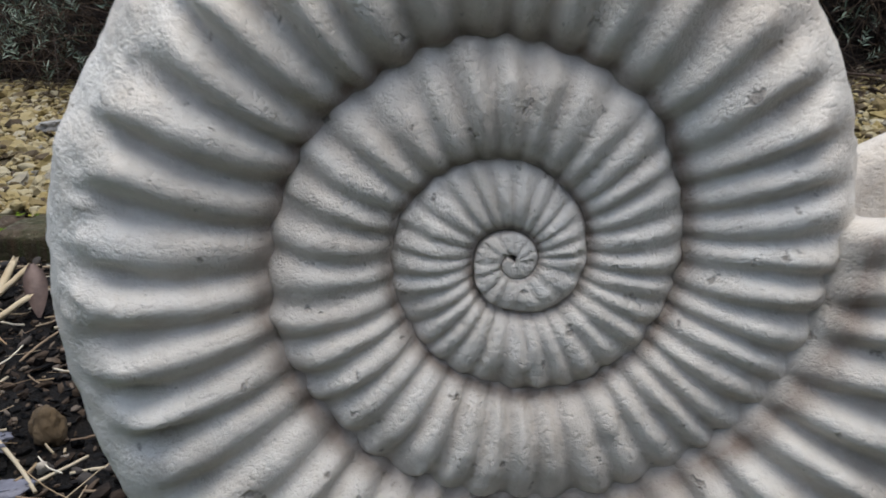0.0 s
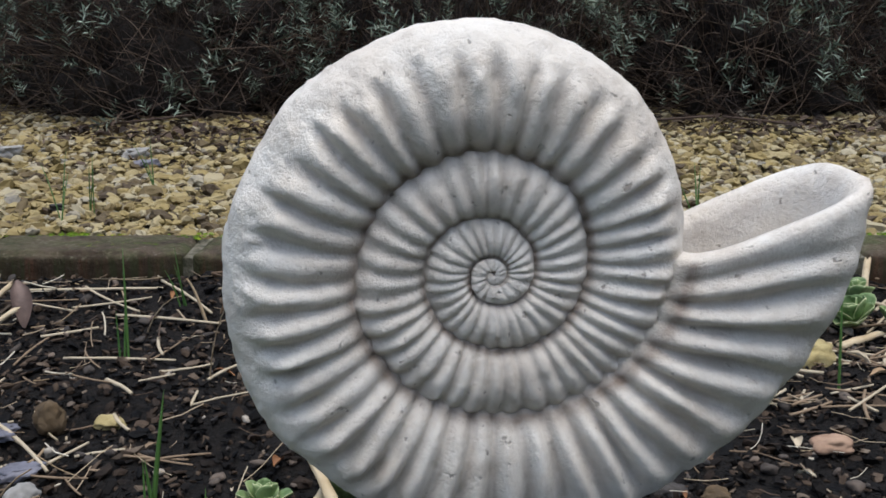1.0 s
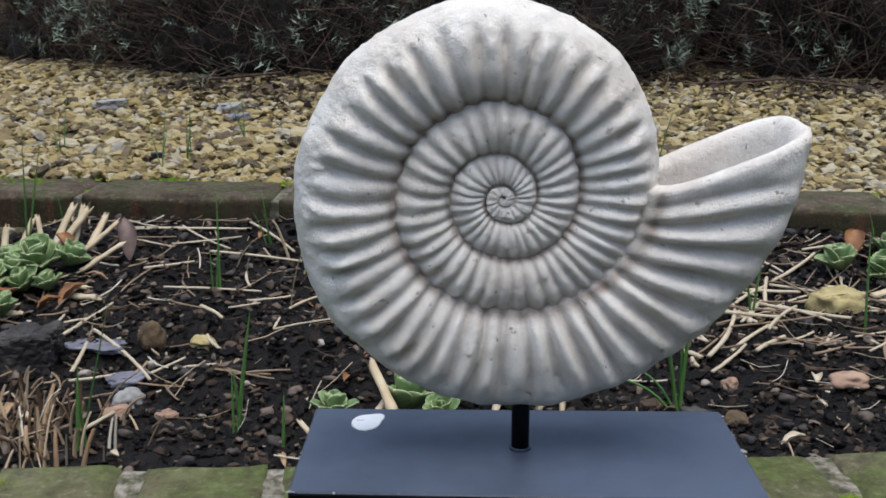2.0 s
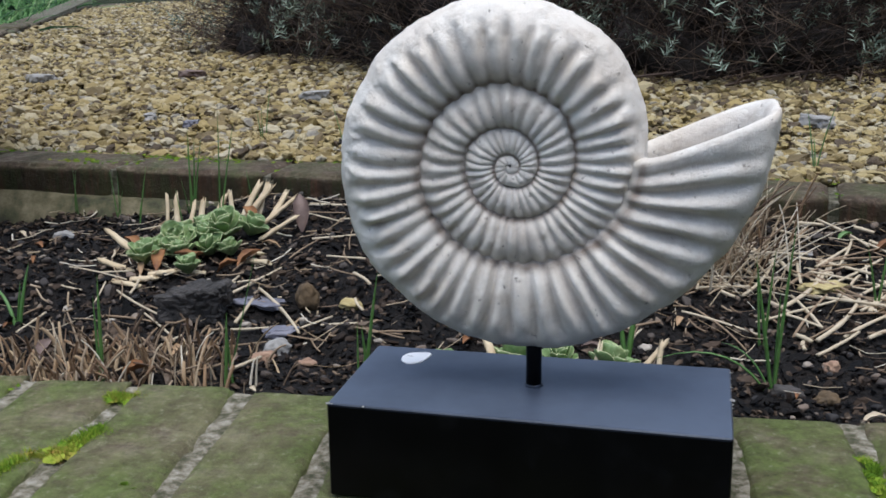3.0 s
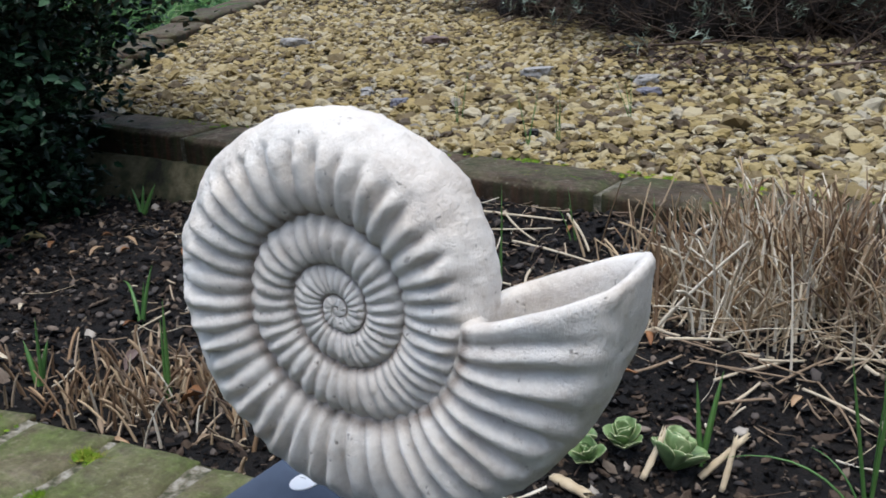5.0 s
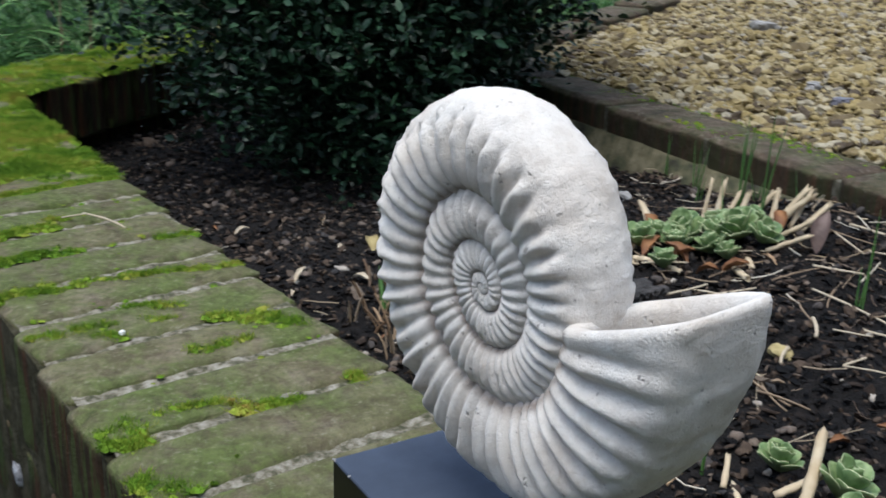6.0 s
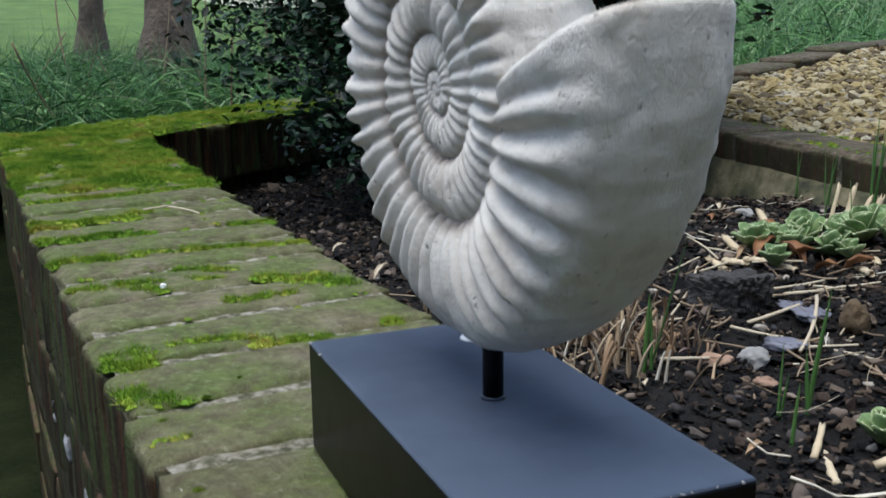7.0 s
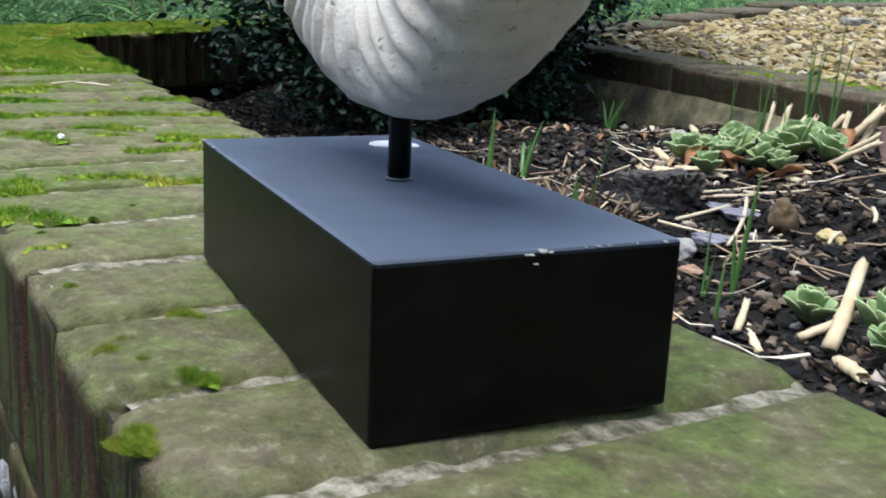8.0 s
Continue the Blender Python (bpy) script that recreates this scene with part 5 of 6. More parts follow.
def shrub_meshes(seed, rx, ry, h):
    rng = np.random.default_rng(seed)
    n = 2800
    a, e = rng.uniform(0, 2 * np.pi, n), np.arcsin(rng.uniform(-0.1, 1, n))
    d = rng.uniform(0.78, 1.08, n) * (1 + 0.16 * np.sin(3 * a + seed) + 0.12 * np.sin(5 * e + 7 * a))
    tip = np.stack([rx * d * np.cos(a) * np.cos(e), ry * d * np.sin(a) * np.cos(e), 0.06 + np.clip(h * d * np.sin(e), -0.03, 9)], 1)
    dense = rng.uniform(0, 1, n) < 0.25 + 0.75 * smoothstep(0.1, 0.4, tip[:, 2] + 0.08 * np.sin(7 * a))
    t2 = tip[dense]
    s = rng.uniform(0.5, 1.05, len(t2))
    leaves = scatter([sprig(seed * 10 + k) for k in range(5)], t2, rotations(rng, len(t2), 0.55), np.repeat(s[:, None], 3, 1), rng)
    # branches out of the root, and dry twigs crossing among them
    k = 5
    w = np.linspace(0, 1, k)
    root = np.stack([rng.normal(0, rx * 0.3, n), rng.normal(0, ry * 0.3, n), np.zeros(n)], 1)
    mid = (root + tip) / 2 + rng.normal(0, 0.05, (n, 3)) + np.array([0, 0, -0.03])
    p = root[:, None] * ((1 - w) ** 2)[:, None] + mid[:, None] * (2 * w * (1 - w))[:, None] + tip[:, None] * (w ** 2)[:, None]
    p[..., 2] = np.maximum(p[..., 2], 0.004)
    b1 = strips(p, rng.uniform(0.0007, 0.0019, n)[:, None] * (1.3 - 0.9 * w), 3)
    m = 3600
    a, e = rng.uniform(0, 2 * np.pi, m), np.arcsin(rng.uniform(0.0, 0.95, m))
    d = rng.uniform(0.7, 1.06, m) * (1 + 0.14 * np.sin(3 * a + seed))
    c = np.stack([rx * d * np.cos(a) * np.cos(e), ry * d * np.sin(a) * np.cos(e), 0.02 + h * d * np.sin(e)], 1)
    g = rng.normal(0, 1, (m, 3)) * (1, 1, 0.8)
    g /= np.linalg.norm(g, axis=1, keepdims=True)
    q = c[:, None] + g[:, None] * ((w - 0.5)[None, :, None] * rng.uniform(0.04, 0.16, m)[:, None, None]) + rng.normal(0, 0.008, (m, 1, 3)) * (w ** 2)[None, :, None]
    q[..., 2] = np.maximum(q[..., 2], 0.006)
    b2 = strips(q, rng.uniform(0.0004, 0.0011, m)[:, None] * (1.2 - 0.7 * w), 3)
    v = np.concatenate([b1[0], b2[0]])
    f = np.concatenate([b1[1], b2[1] + len(b1[0])])
    # a solid dark core, put in for the shade among the twigs
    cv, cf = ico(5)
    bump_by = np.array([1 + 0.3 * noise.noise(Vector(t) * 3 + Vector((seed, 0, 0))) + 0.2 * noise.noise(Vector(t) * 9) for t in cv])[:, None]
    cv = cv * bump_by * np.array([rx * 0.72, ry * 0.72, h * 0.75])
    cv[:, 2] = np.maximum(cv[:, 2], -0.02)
    return np_mesh("foliage", *leaves), np_mesh("branches", v, f), np_mesh("heart", cv, cf)


def shrub(seed, rx, ry, h):
    leaves, twigs, heart = shrub_meshes(seed, rx, ry, h)
    s = empty("lavender_shrub", pose(0, 0, 0), "woody lavender shrub with grey-green tips and bare brown stems", "shrub", "shrubs behind the gravel")
    tagged(piece("branchwork", twigs, SHRUB_TWIG, s), kind="stuff")
    piece("foliage", leaves, LAVENDER, s, label="narrow grey-green leaves")
    piece("heart", heart, SHRUB_SHADE, s, label="solid dark core standing for the shade among the twigs")
    return s


SHRUBS = [shrub(1, 0.48, 0.42, 0.5), shrub(2, 0.46, 0.45, 0.48)]
for k, (x, y, turn) in enumerate([(-0.35, 2.15, 0), (0.25, 2.1, 40), (0.9, 2.15, 100), (1.45, 2.05, 200), (-0.62, 2.75, 140), (-0.72, 2.4, 190)]):
    m = pose(x, y, float(gravel_z(x, y)) - 0.01, 0, 0, turn)
    if k < 2:
        SHRUBS[k].matrix_basis = m
    else:
        copy_thing(SHRUBS[k % 2], m)
for k, (x, y, turn, length) in enumerate([(0.55, 1.72, -25, 0.3), (0.8, 1.66, 170, 0.2), (-0.05, 1.62, 5, 0.35), (0.3, 1.7, 30, 0.2), (-0.4, 1.72, -8, 0.25)]):
    m = Matrix.Translation((x, y, float(gravel_z(x, y)) + 0.014)) @ Matrix.Rotation(radians(turn), 4, "Z") @ Matrix.Rotation(radians(-6), 4, "Y")
    tagged(piece("fallen_twig", stalk_mesh(length, 0.003, 700 + k), TWIG, None, m), "bare brown twig fallen on the gravel", "twig", "fallen twigs")


# ---- dead leaves under the shrubs, also standing in for shade on the gravel ----
def build_leaf_litter():
    rng = np.random.default_rng(71)
    n = 1950
    x = rng.uniform(-0.5, 1.9, n)
    y = 1.74 + 0.1 * np.sin(x * 5) - np.abs(rng.normal(0, 0.11, n)) + 0.1 * rng.uniform(0, 1, n)
    v, f = scatter([leaf_proto(0.03, 0.014, 0.004), leaf_proto(0.024, 0.007, 0.003), leaf_proto(0.05, 0.004, 0.001)], np.stack([x, y, gravel_z(x, y) + rng.uniform(0.006, 0.016, n)], 1), rotations(rng, n, 0.35), np.repeat(rng.uniform(0.5, 1.1, n)[:, None], 3, 1), rng)
    tagged(piece("leaf_litter", np_mesh("leaf_litter", v, f, False), SHRUB_TWIG), "brown dead leaves and twigs under the shrubs", "leaf litter", kind="stuff")


# ---- the evergreen bush by the kerb's end ----
def leaf_proto(length, width, fold):
    v = np.array([(0, 0, 0), (0.3 * length, width * 0.5, fold), (0.3 * length, -width * 0.5, fold), (0.62 * length, width * 0.45, fold), (0.62 * length, -width * 0.45, fold), (length, 0, -fold), (0.3 * length, 0, 0), (0.62 * length, 0, 0)])
    f = np.array([(0, 6, 1), (0, 2, 6), (6, 7, 3), (6, 3, 1), (2, 4, 7), (2, 7, 6), (7, 5, 3), (4, 5, 7)])
    return v, f


def build_bush():
    rng = np.random.default_rng(91)
    b = empty("evergreen_bush", pose(-1.27, 0.68, -0.13), "dense dark-green evergreen bush with small glossy leaves", "bush")
    n = 1100
    a, e = rng.uniform(0, 2 * np.pi, n), np.arcsin(rng.uniform(-0.95, 0.9, n))
    d = rng.uniform(0.55, 1.05, n) * (1 + 0.15 * np.sin(3 * a + 1) + 0.13 * np.sin(4 * e + 2 * a))
    c = np.stack([0.42 * d * np.cos(a) * np.cos(e), 0.40 * d * np.sin(a) * np.cos(e), np.maximum(0.46 + 0.46 * d * np.sin(e), 0.07)], 1)
    # a low lobe hangs over the bed
    low = 260
    c[:low] = np.array([0.18, -0.1, 0.25]) + rng.normal(0, 1, (low, 3)) * (0.11, 0.1, 0.1)
    c[:, 2] = np.maximum(c[:, 2], 0.07)
    m = 54
    off = rng.normal(0, 1, (n, m, 3)) * (0.034, 0.034, 0.03)
    pos = (c[:, None] + off).reshape(-1, 3)
    s = rng.uniform(0.4, 0.78, len(pos))
    v, f = scatter([leaf_proto(0.03, 0.016, 0.002), leaf_proto(0.026, 0.015, 0.004), leaf_proto(0.034, 0.015, 0.001)], pos, rotations(rng, len(pos), 0.6), np.repeat(s[:, None], 3, 1), rng)
    piece("crown", np_mesh("crown", v, f, False), LEAF, b, label="small glossy dark green leaves")
    k = 7
    w = np.linspace(0, 1, k)
    sel = c[::3]
    root = np.stack([rng.normal(0.05, 0.04, len(sel)), rng.normal(0, 0.05, len(sel)), 0 * sel[:, 0]], 1)
    mid = root * 0.6 + sel * 0.4 + np.array([0, 0, 0.05])
    p = root[:, None] * ((1 - w) ** 2)[:, None] + mid[:, None] * (2 * w * (1 - w))[:, None] + sel[:, None] * (w ** 2)[:, None]
    v, f = strips(p, rng.uniform(0.0015, 0.005, len(sel))[:, None] * (1.25 - w), 5)
    piece("stem", np_mesh("stem", v, f), TWIG, b)


build_bush()
build_leaf_litter()


# ---- long grass beyond the walls ----
def long_grass(name, n, x, y, z, low, high, seed, half=0.0035):
    rng = np.random.default_rng(seed)
    k = 7
    w = np.linspace(0, 1, k)
    length = rng.uniform(low, high, n)
    a = rng.uniform(0, 2 * np.pi, n)
    lean, droop = np.abs(rng.normal(0.2, 0.4, n)), rng.uniform(0.0, 0.8, n)
    # it grows in tufts, taller here and there
    length = length * (0.75 + 0.35 * wobble(x, y, 9, seed))
    out = length[:, None] * (w * np.sin(lean)[:, None] + droop[:, None] * w ** 2 * 0.6)
    up = length[:, None] * (w * np.cos(lean)[:, None] - droop[:, None] * w ** 2.5 * 0.7)
    p = np.stack([x[:, None] + np.cos(a)[:, None] * out, y[:, None] + np.sin(a)[:, None] * out, z[:, None] + np.maximum(up, -0.01)], -1)
    v, f = strips(p, half * rng.uniform(0.5, 1.4, n)[:, None] * (1.02 - w ** 2), 2)
    tagged(piece(name, np_mesh(name, v, f), GRASS), "long tangled blue-green grass", "grass", kind="stuff")


rng = np.random.default_rng(5)
n = 9000
t, s = rng.uniform(-0.1, 5.5, n), 0.1 + rng.uniform(0, 1, n) ** 1.3 * 1.1
x, y = GX + GDX * t - GDY * s, GY + GDY * t + GDX * s
long_grass("long_grass", n, x, y, -0.05 + 0 * x, 0.1, 0.3, 6, 0.003)
n = 19000
x, y = rng.uniform(-4.6, -1.62, n), rng.uniform(-0.9, 1.3, n)
ok = (y - 0.1) * -0.6 - (x + 1.38) * 0.8 > 0.26
ok &= (x < -1.75) | (y > 0.0)
x, y = x[ok], y[ok]
long_grass("long_grass", len(x), x, y, -0.12 + 0 * x, 0.1, 0.36, 7, 0.0034)


rng = np.random.default_rng(15)
n = 12000
x, y = rng.uniform(-7.5, -2.3, n), rng.uniform(1.2, 6.5, n)
ok = (x - GX) * GDY - (y - GY) * GDX < -0.12
x, y = x[ok], y[ok]
long_grass("long_grass", len(x), x, y, 0.02 - 0.12 * smoothstep(7, 3.5, np.hypot(x, y - 0.5)), 0.2, 0.55, 16, 0.005)
rng = random.Random(44)
for k in range(18):
    x, y = rng.uniform(-3.2, -1.95), rng.uniform(-0.35, 0.75)
    if (y - 0.1) * -0.6 - (x + 1.38) * 0.8 < 0.3:
        continue
    ln = rng.uniform(0.25, 0.5)
    m = pose(x, y, -0.12, 0, -90 + rng.uniform(-38, 38), rng.uniform(0, 360)) @ Matrix.Translation((ln / 2, 0, 0))
    tagged(piece("dry_weed", stalk_mesh(ln, rng.uniform(0.0015, 0.003), 820 + k), OLD_STRAW, None, m), "dry tan weed leaning in the long grass", "weed", "dry weeds in the grass")


# ---- trees beyond the grass ----
def build_tree(x, y, r, h, seed):
    rng = np.random.default_rng(seed)
    tree = empty("tree", pose(x, y, -0.1), "brown-barked tree trunk standing in long grass", "tree", "trees beyond the grass")
    k = 14
    w = np.linspace(0, 1, k)
    trunk = np.stack([0.06 * np.sin(w * 3 + seed), 0.05 * np.sin(w * 4), w * h], -1)[None]
    v, f = strips(trunk, (r * (1.15 - 0.6 * w) + r * 0.9 * np.exp(-w * h / 0.12))[None], 16)
    v = v * (1 + 0.05 * np.sin(v[:, [2]] * 40))
    v[:, 2] = np.clip(v[:, 2], 0, h)
    piece("trunk", np_mesh("trunk", v, f), BARK, tree)
    n = 16
    a = rng.uniform(0, 2 * np.pi, n)
    z0 = rng.uniform(0.35, 0.95, n) * h
    ln = rng.uniform(0.8, 1.6, n)
    q = np.linspace(0, 1, 7)
    p = np.stack([np.cos(a)[:, None] * ln[:, None] * q, np.sin(a)[:, None] * ln[:, None] * q, z0[:, None] + ln[:, None] * (0.7 * q - 0.15 * q ** 2)], -1)
    p[:, 0, :2] += trunk[0, 6, :2]
    v, f = strips(p, r * 0.4 * (1.05 - q)[None] * np.ones((n, 1)), 6)
    piece("limbs", np_mesh("limbs", v, f), BARK, tree)


build_tree(-5.2, 0.35, 0.052, 3.6, 1)
build_tree(-4.0, 0.53, 0.078, 3.2, 2)


# ---- moss on the coping and kerb ----
def moss_mesh(seed, n=2400, blade=0.014, rings=6, sides=24, tall=1.0, steps=3):
    """A ragged low dome bristling with fine upright leaves."""
    rng = np.random.default_rng(seed)

    def edge(a):
        return 0.76 + 0.1 * np.sin(2 * a + seed) + 0.09 * np.sin(3 * a + 2 * seed) + 0.06 * np.sin(5 * a + 3 * seed) + 0.05 * np.sin(9 * a)

    q, a = np.meshgrid(np.linspace(0.02, 1, rings), np.arange(sides) * 2 * np.pi / sides, indexing="ij")
    r = 0.86 * q * edge(a)
    v = np.stack([r * np.cos(a), r * np.sin(a), 0.34 * (1 - q ** 2) - 0.05 + 0.05 * np.sin(5 * r + 4 * a)], -1).reshape(-1, 3)
    i, j = np.meshgrid(np.arange(rings - 1), np.arange(sides), indexing="ij")
    f = np.stack([i * sides + j, (i + 1) * sides + j, (i + 1) * sides + (j + 1) % sides, i * sides + (j + 1) % sides], -1).reshape(-1, 4)
    a, q = rng.uniform(0, 2 * np.pi, n), np.sqrt(rng.uniform(0, 1, n)) * 1.08
    r = q * edge(a)
    w = np.linspace(0, 1, steps)
    ln = rng.uniform(0.1, 0.36, n) * tall
    out = (0.6 * q * ln)[:, None] * w
    p = np.stack([(r * np.cos(a))[:, None] + np.cos(a)[:, None] * out + rng.normal(0, 0.13, n)[:, None] * w, (r * np.sin(a))[:, None] + np.sin(a)[:, None] * out + rng.normal(0, 0.13, n)[:, None] * w, (0.36 * (1 - q ** 2) - 0.05)[:, None] + ln[:, None] * w], -1)
    v2, f2 = strips(p, blade * (1.1 - w)[None] * np.ones((n, 1)), 2)
    me = np_mesh("moss_cushion", np.concatenate([v, v2]), np.concatenate([f, f2 + len(v)]), True)
    me.materials.append(MOSS)
    return me


MOSSES = [moss_mesh(k) for k in range(6)]


def moss(x, y, z, sx, sy, sz, turn, k):
    m = Matrix.Translation((x, y, z)) @ Matrix.Rotation(radians(turn), 4, "Z") @ Matrix.Diagonal((sx, sy, sz, 1))
    tagged(piece("moss_cushion", MOSSES[k % 6], None, None, m), "bright green cushion of moss on old brick", "moss", "moss cushions on the bricks")


def joint_x(k, dy):
    """x of the joint after brick k, dy from the wall's middle."""
    jx = -0.02 + 0.0775 * k
    return jx - dy * math.tan(radians(6 - 6 * max(-0.4, min(0.4, jx))))


rng = random.Random(8)
for x, y, s in ((0.073, -0.024, 0.0075), (0.079, -0.02, 0.005), (0.102, -0.056, 0.006), (0.095, -0.05, 0.0055), (0.088, -0.056, 0.0035), (0.076, -0.048, 0.003), (0.115, -0.047, 0.0045), (0.131, -0.036, 0.006), (0.138, -0.031, 0.005), (0.171, -0.058, 0.006), (0.18, -0.06, 0.0065), (0.176, -0.064, 0.005), (0.178, -0.046, 0.0025), (0.19, -0.043, 0.003), (0.17, -0.024, 0.004), (0.022, -0.058, 0.0035),
                (-0.116, -0.01, 0.004), (-0.108, -0.014, 0.003), (-0.094, -0.033, 0.003), (-0.067, -0.06, 0.004), (-0.186, 0.013, 0.005)):
    moss(x, y, -0.001, s, s * 0.9, s * 1.05, 50 * x, int(abs(x) * 500) % 6)
for k in range(8):
    x = rng.uniform(-1.0, 0.7)
    moss(x, kerb_front(x) + rng.choice([0.09, 0.1, 0.095, 0.05]), 0.008, rng.uniform(0.008, 0.02), rng.uniform(0.006, 0.012), rng.uniform(0.005, 0.009), rng.uniform(0, 180), k)


def moss_carpet():
    """Moss in the joints and the thick moss at the wall's corner: many small tufts in one."""
    rng = np.random.default_rng(17)
    jx, jy, js = [], [], []

    def strip(x0, y0, x1, y1, wide=0.0045, big=0.0046):
        """Tufts strewn along a line, thinning out towards its sides and ends."""
        k = int(math.hypot(x1 - x0, y1 - y0) * wide / 0.000006) + 6
        w = rng.beta(1.3, 1.3, k)
        jx.extend(x0 + (x1 - x0) * w + wide * 0.5 * np.sin(w * 7 + x0 * 90) + rng.normal(0, wide * 0.5, k) * (0.35 + 1.3 * np.sin(w * 13 + x0 * 50) ** 2))
        jy.extend(y0 + (y1 - y0) * w + rng.normal(0, wide * 0.4, k))
        js.extend(big * rng.uniform(0.6, 1.5, k))

    for c in (-0.645, -0.56):
        strip(c - 0.005, -0.11, c, 0.0, 0.009, 0.0045)
    strip(-0.63, -0.115, -0.615, -0.067)
    strip(-0.46, -0.108, -0.468, -0.01, 0.007)
    strip(-0.47, -0.005, -0.455, 0.125, 0.006)
    strip(-0.362, -0.084, -0.36, -0.015, 0.007)
    strip(-0.35, -0.042, -0.333, -0.019, 0.006)
    strip(-0.395, -0.003, -0.38, 0.042)
    strip(-0.363, 0.006, -0.346, 0.03)
    strip(-0.348, 0.05, -0.33, 0.077)
    strip(-0.325, 0.08, -0.298, 0.117, 0.011, 0.0045)
    strip(-0.285, 0.019, -0.285, 0.07)
    strip(-0.186, -0.077, -0.183, -0.044)
    strip(-0.195, -0.038, -0.19, 0.022, 0.004)
    strip(-0.168, -0.08, -0.162, -0.05, 0.008, 0.0045)
    strip(-0.175, 0.015, -0.168, 0.065, 0.007)
    strip(-0.195, 0.108, -0.171, 0.107)
    strip(-0.112, -0.078, -0.1, -0.045, 0.008, 0.0045)
    strip(-0.67, -0.008, -0.666, 0.02)
    strip(-0.565, 0.077, -0.56, 0.124)
    strip(0.281, 0.112, 0.29, 0.056, 0.004, 0.003)
    strip(-0.04, -0.07, -0.042, -0.05, 0.003, 0.0025)
    for k in range(-19, -9):
        strip(joint_x(k, -0.1), wall_inner(-0.02 + 0.0775 * k) - 0.211, joint_x(k, 0.1), wall_inner(-0.02 + 0.0775 * k) - 0.011, 0.007, 0.0045)
    m = 800
    bx, bd = rng.uniform(-0.85, 0.4, m), rng.uniform(-0.1, 0.1, m)
    keep = (wobble(bx * 2, bd * 3, 21, 5) > 0.25) & ~((bx > -0.03) & (bx < 0.22) & (bd > -0.06) & (bd < 0.08)) & (rng.uniform(0, 1, m) < 0.35 + 0.5 * smoothstep(0.1, 0.6, -bx))
    jx.extend(bx[keep])
    jy.extend(wall_inner(bx[keep]) - 0.111 + bd[keep])
    js.extend(rng.uniform(0.001, 0.0026, int(keep.sum())) * (1 + 0.7 * smoothstep(0.15, 0.5, -bx[keep])))
    n = 8600
    x, d = rng.uniform(-1.52, -0.82, n), rng.uniform(-0.112, 0.108, n)
    keep = 1.4 * wobble(x, d * 3, 21, 4) + 2.2 * smoothstep(0.82, 0.88, -x) - 1.5 + 1.2 * np.exp(-((x + 0.87) / 0.05) ** 2) + rng.uniform(-0.5, 0.4, n) > 0
    x, d = x[keep], d[keep]
    px, py = [np.array(jx), x], [np.array(jy), wall_inner(x) - 0.111 + d]
    m = 6000
    t, d = rng.uniform(-0.05, 1.2, m), rng.uniform(0.0, 0.215, m)
    keep = wobble(t * 2, d * 3, 13, 2) + rng.uniform(-0.6, 0.6, m) > -0.45 + 0.5 * smoothstep(0.3, 1.0, t)
    px.append(-1.38 - 0.6 * t[keep] - 0.8 * d[keep])
    py.append(0.1 + 0.8 * t[keep] - 0.6 * d[keep])
    x, y = np.concatenate(px), np.concatenate(py)
    top = np.full(len(x), -0.0015)
    m = 2600
    kx, kd = rng.uniform(-1.3, 0.8, m), rng.uniform(0.01, 0.112, m)
    keep = wobble(kx * 1.5, kd * 5, 12, 7) + 0.8 * smoothstep(0.06, 0.11, kd) + rng.uniform(-0.4, 0.4, m) > 0.6
    x, y = np.concatenate([x, kx[keep]]), np.concatenate([y, kerb_front(kx[keep]) + kd[keep]])
    top = np.concatenate([top, np.full(int(keep.sum()), 0.0105)])
    protos = []
    for k in range(4):
        me = moss_mesh(100 + k, 64, 0.036, 3, 7, 1.3, 2)
        v = np.array([p.co[:] for p in me.vertices])
        f = np.array([p.vertices[:] for p in me.polygons])
        protos.append((v, f))
        bpy.data.meshes.remove(me)
    s = rng.uniform(0.004, 0.0085, len(x))
    s *= (0.8 + 0.35 * wobble(x, y, 31, 3)) * np.where((top < 0) & (x < -0.82), 1.25, 1.0)
    s[:len(js)] = js
    s[top > 0] *= 0.5
    size = np.stack([s * 1.3, s * 1.5, s * rng.uniform(0.8, 1.7, len(x))], 1)
    on_wall = (top < 0) & (x > -1.3)
    y = np.where(on_wall, np.clip(y, wall_inner(x) - 0.217, wall_inner(x) - 0.006), y)
    v, f = scatter(protos, np.stack([x, y, top], 1), rotations(rng, len(x), 0.16), size, rng)
    tagged(piece("moss_carpet", np_mesh("moss_carpet", v, f, True), MOSS), "thick yellow-green moss over the coping", "moss", kind="stuff")


moss_carpet()


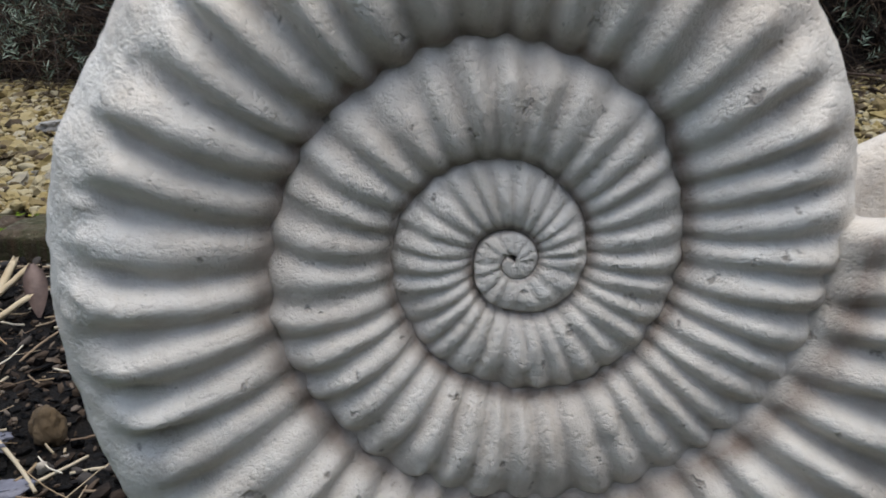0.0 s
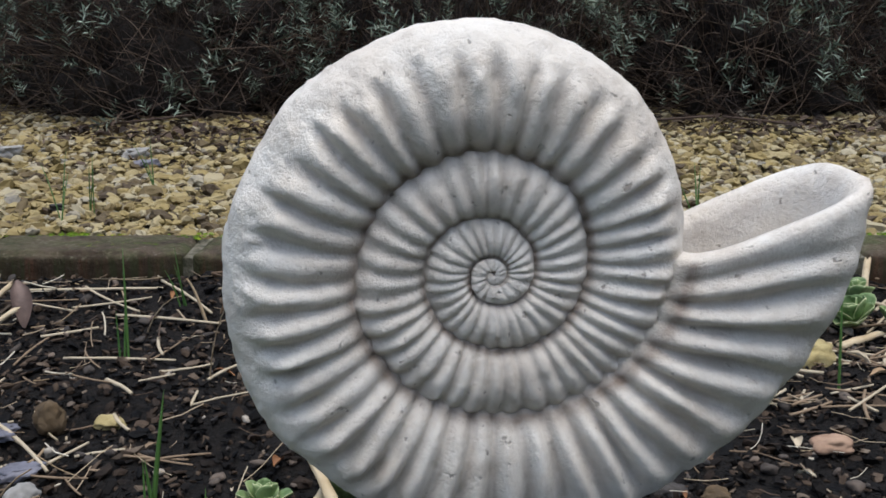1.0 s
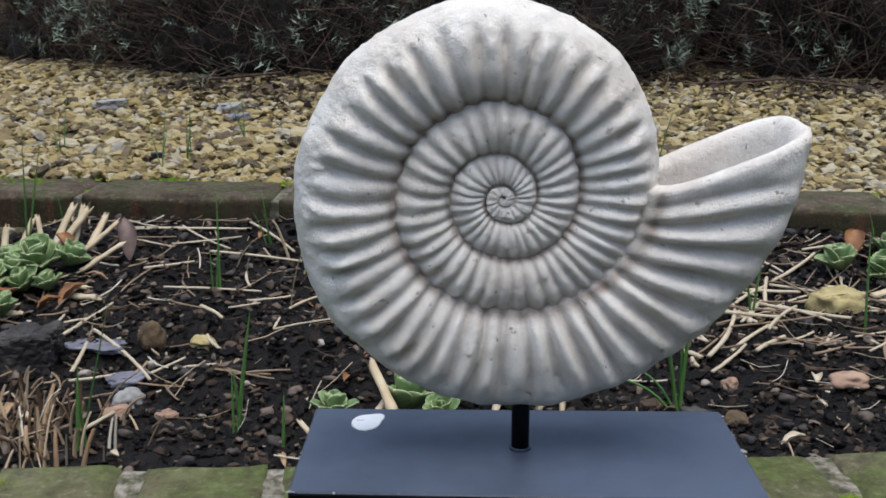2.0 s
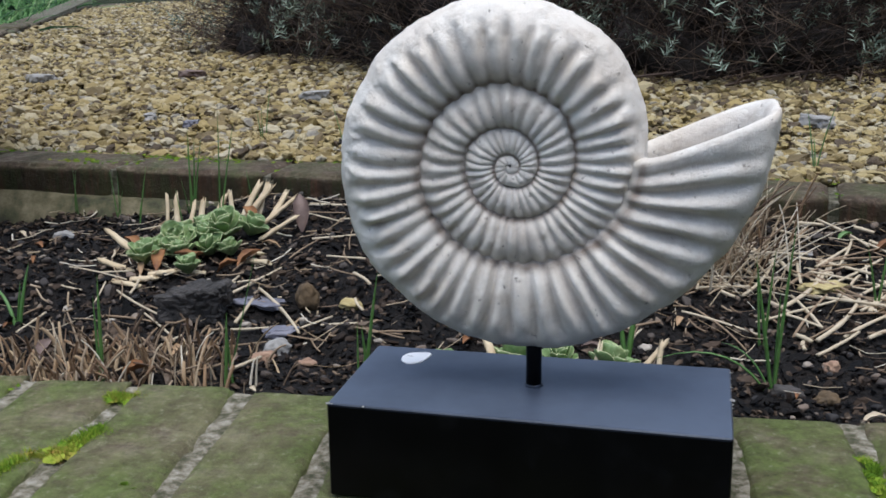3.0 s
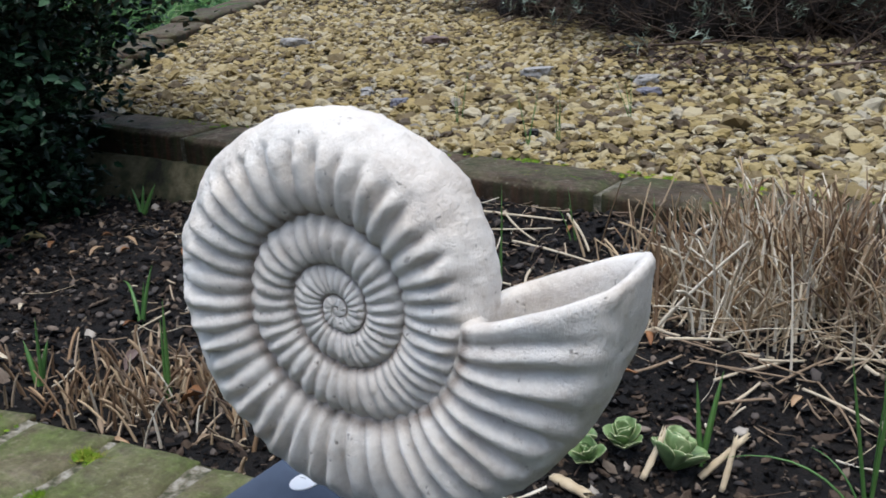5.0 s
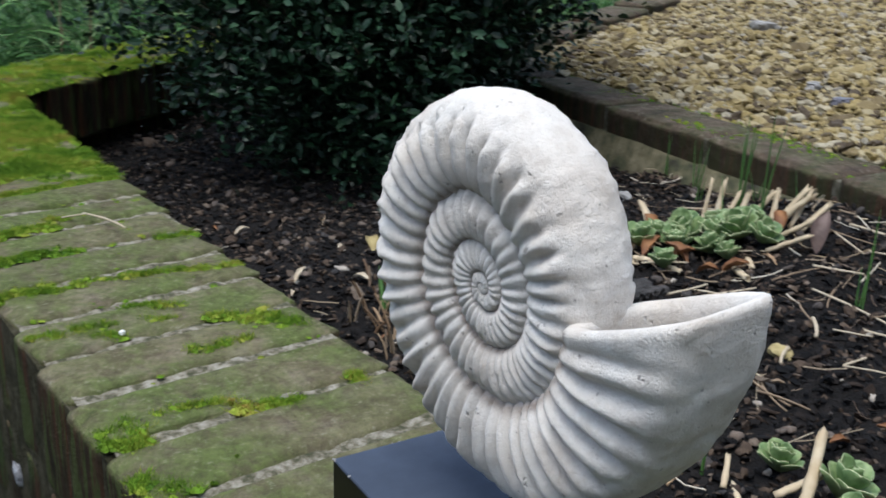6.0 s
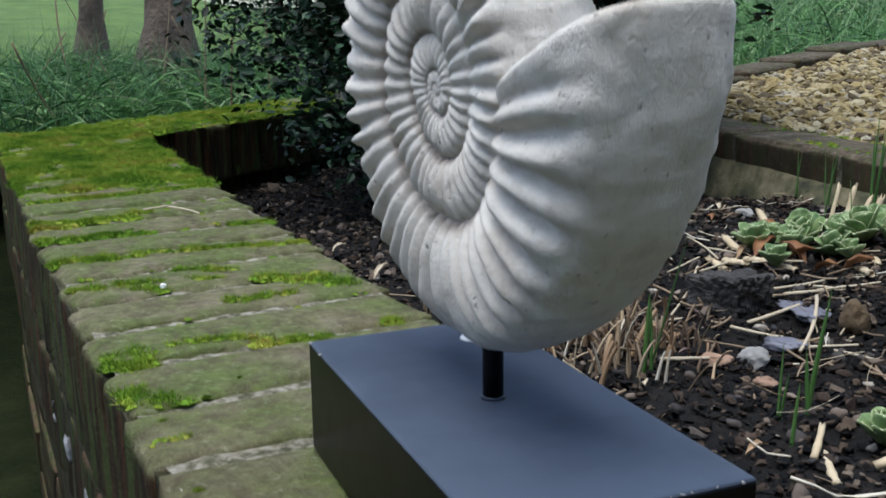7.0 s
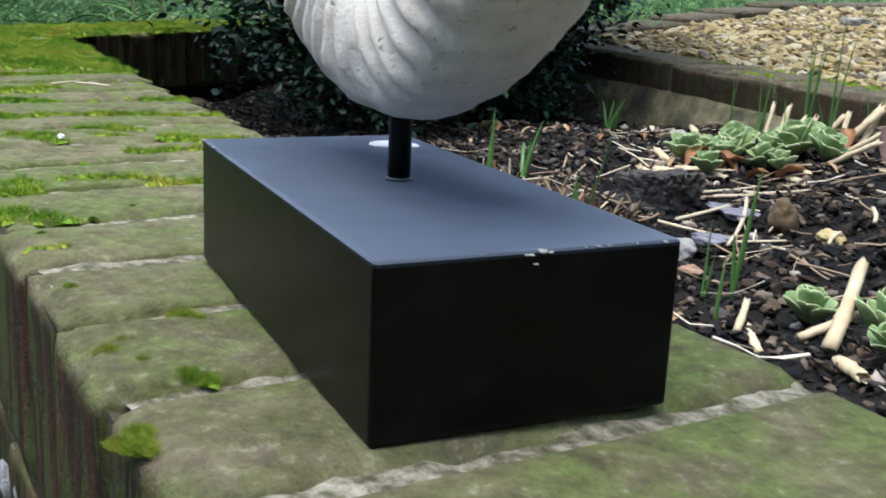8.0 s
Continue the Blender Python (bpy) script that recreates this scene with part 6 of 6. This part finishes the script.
# ---- small things on the wall and the stand ----
def sticker_mesh():
    bm = bmesh.new()
    ring = []
    for k in range(28):
        a = k * math.tau / 28
        r = 0.0072 * (1 + 0.55 * max(0, math.cos(a - 0.75)) ** 10)
        ring.append((r * math.cos(a), 1.3 * r * math.sin(a)))
    low = [bm.verts.new((x, y, 0)) for x, y in ring]
    top = [bm.verts.new((x * 0.97, y * 0.97, 0.0006)) for x, y in ring]
    bm.faces.new(top)
    bm.faces.new(low[::-1])
    for k in range(28):
        bm.faces.new((low[k], low[(k + 1) % 28], top[(k + 1) % 28], top[k]))
    return bm_mesh("sticker", bm)


sticker = piece("sticker", sticker_mesh(), WHITE_PAPER, ornament, pose(0.0275, 0.0745, 0.0536), "white leaf-shaped label stuck on the stand")
piece("print_mark", bm_mesh("print_mark", box_bm(0.0035, 0.0005, 0.0002)), GREY_STONE, sticker, pose(-0.003, 0.002, 0.0006))
# chipped paint on the stand's edges
chip = bm_mesh("paint_chip", box_bm(0.0025, 0.0012, 0.0005, 0.0002, 1))
rng = random.Random(3)
CHIPS = [(0.2056, 0.046, 0.053, 1.6), (0.2058, 0.042, 0.0522, 1.2), (0.2058, 0.049, 0.0526, 1.1), (0.001, 0.001, 0.053, 1.3), (0.02, 0.0002, 0.0531, 1.0), (0.2055, 0.088, 0.053, 1.0), (0.2058, 0.044, 0.0495, 0.9)]
CHIPS += [(rng.uniform(0.0, 0.2), 0.0002, 0.0532, rng.uniform(0.3, 0.7)) for _ in range(9)]
CHIPS += [(0.2058, rng.uniform(0.0, 0.09), 0.0532, rng.uniform(0.3, 0.7)) for _ in range(6)]
CHIPS += [(0.0004, rng.uniform(0.0, 0.09), 0.0532, rng.uniform(0.3, 0.7)) for _ in range(3)]
for k, (x, y, z, size) in enumerate(CHIPS):
    piece("paint_chip", chip, GREY_STONE, ornament, pose(x, y, z, 0, 0, 70 * k) @ Matrix.Scale(size, 4), "pale chip in the black paint")
tagged(piece("dry_twig", stalk_mesh(0.09, 0.0012, 801), STRAW, None, pose(-0.62, 0.045, 0.008, 0, -4, 12)), "thin pale dry twig lying on the coping", "twig")
tagged(piece("dry_twig", stalk_mesh(0.025, 0.001, 802), STRAW, None, pose(-0.655, 0.02, 0.006, 0, -8, 70)), "thin pale dry twig lying on the coping", "twig")
stone("pebble", -0.335, -0.02, (0.0028, 0.0025, 0.0022), 0, WHITE_PAPER, "tiny white pebble on the mossy coping", "pebble", 41, False, 0.002)
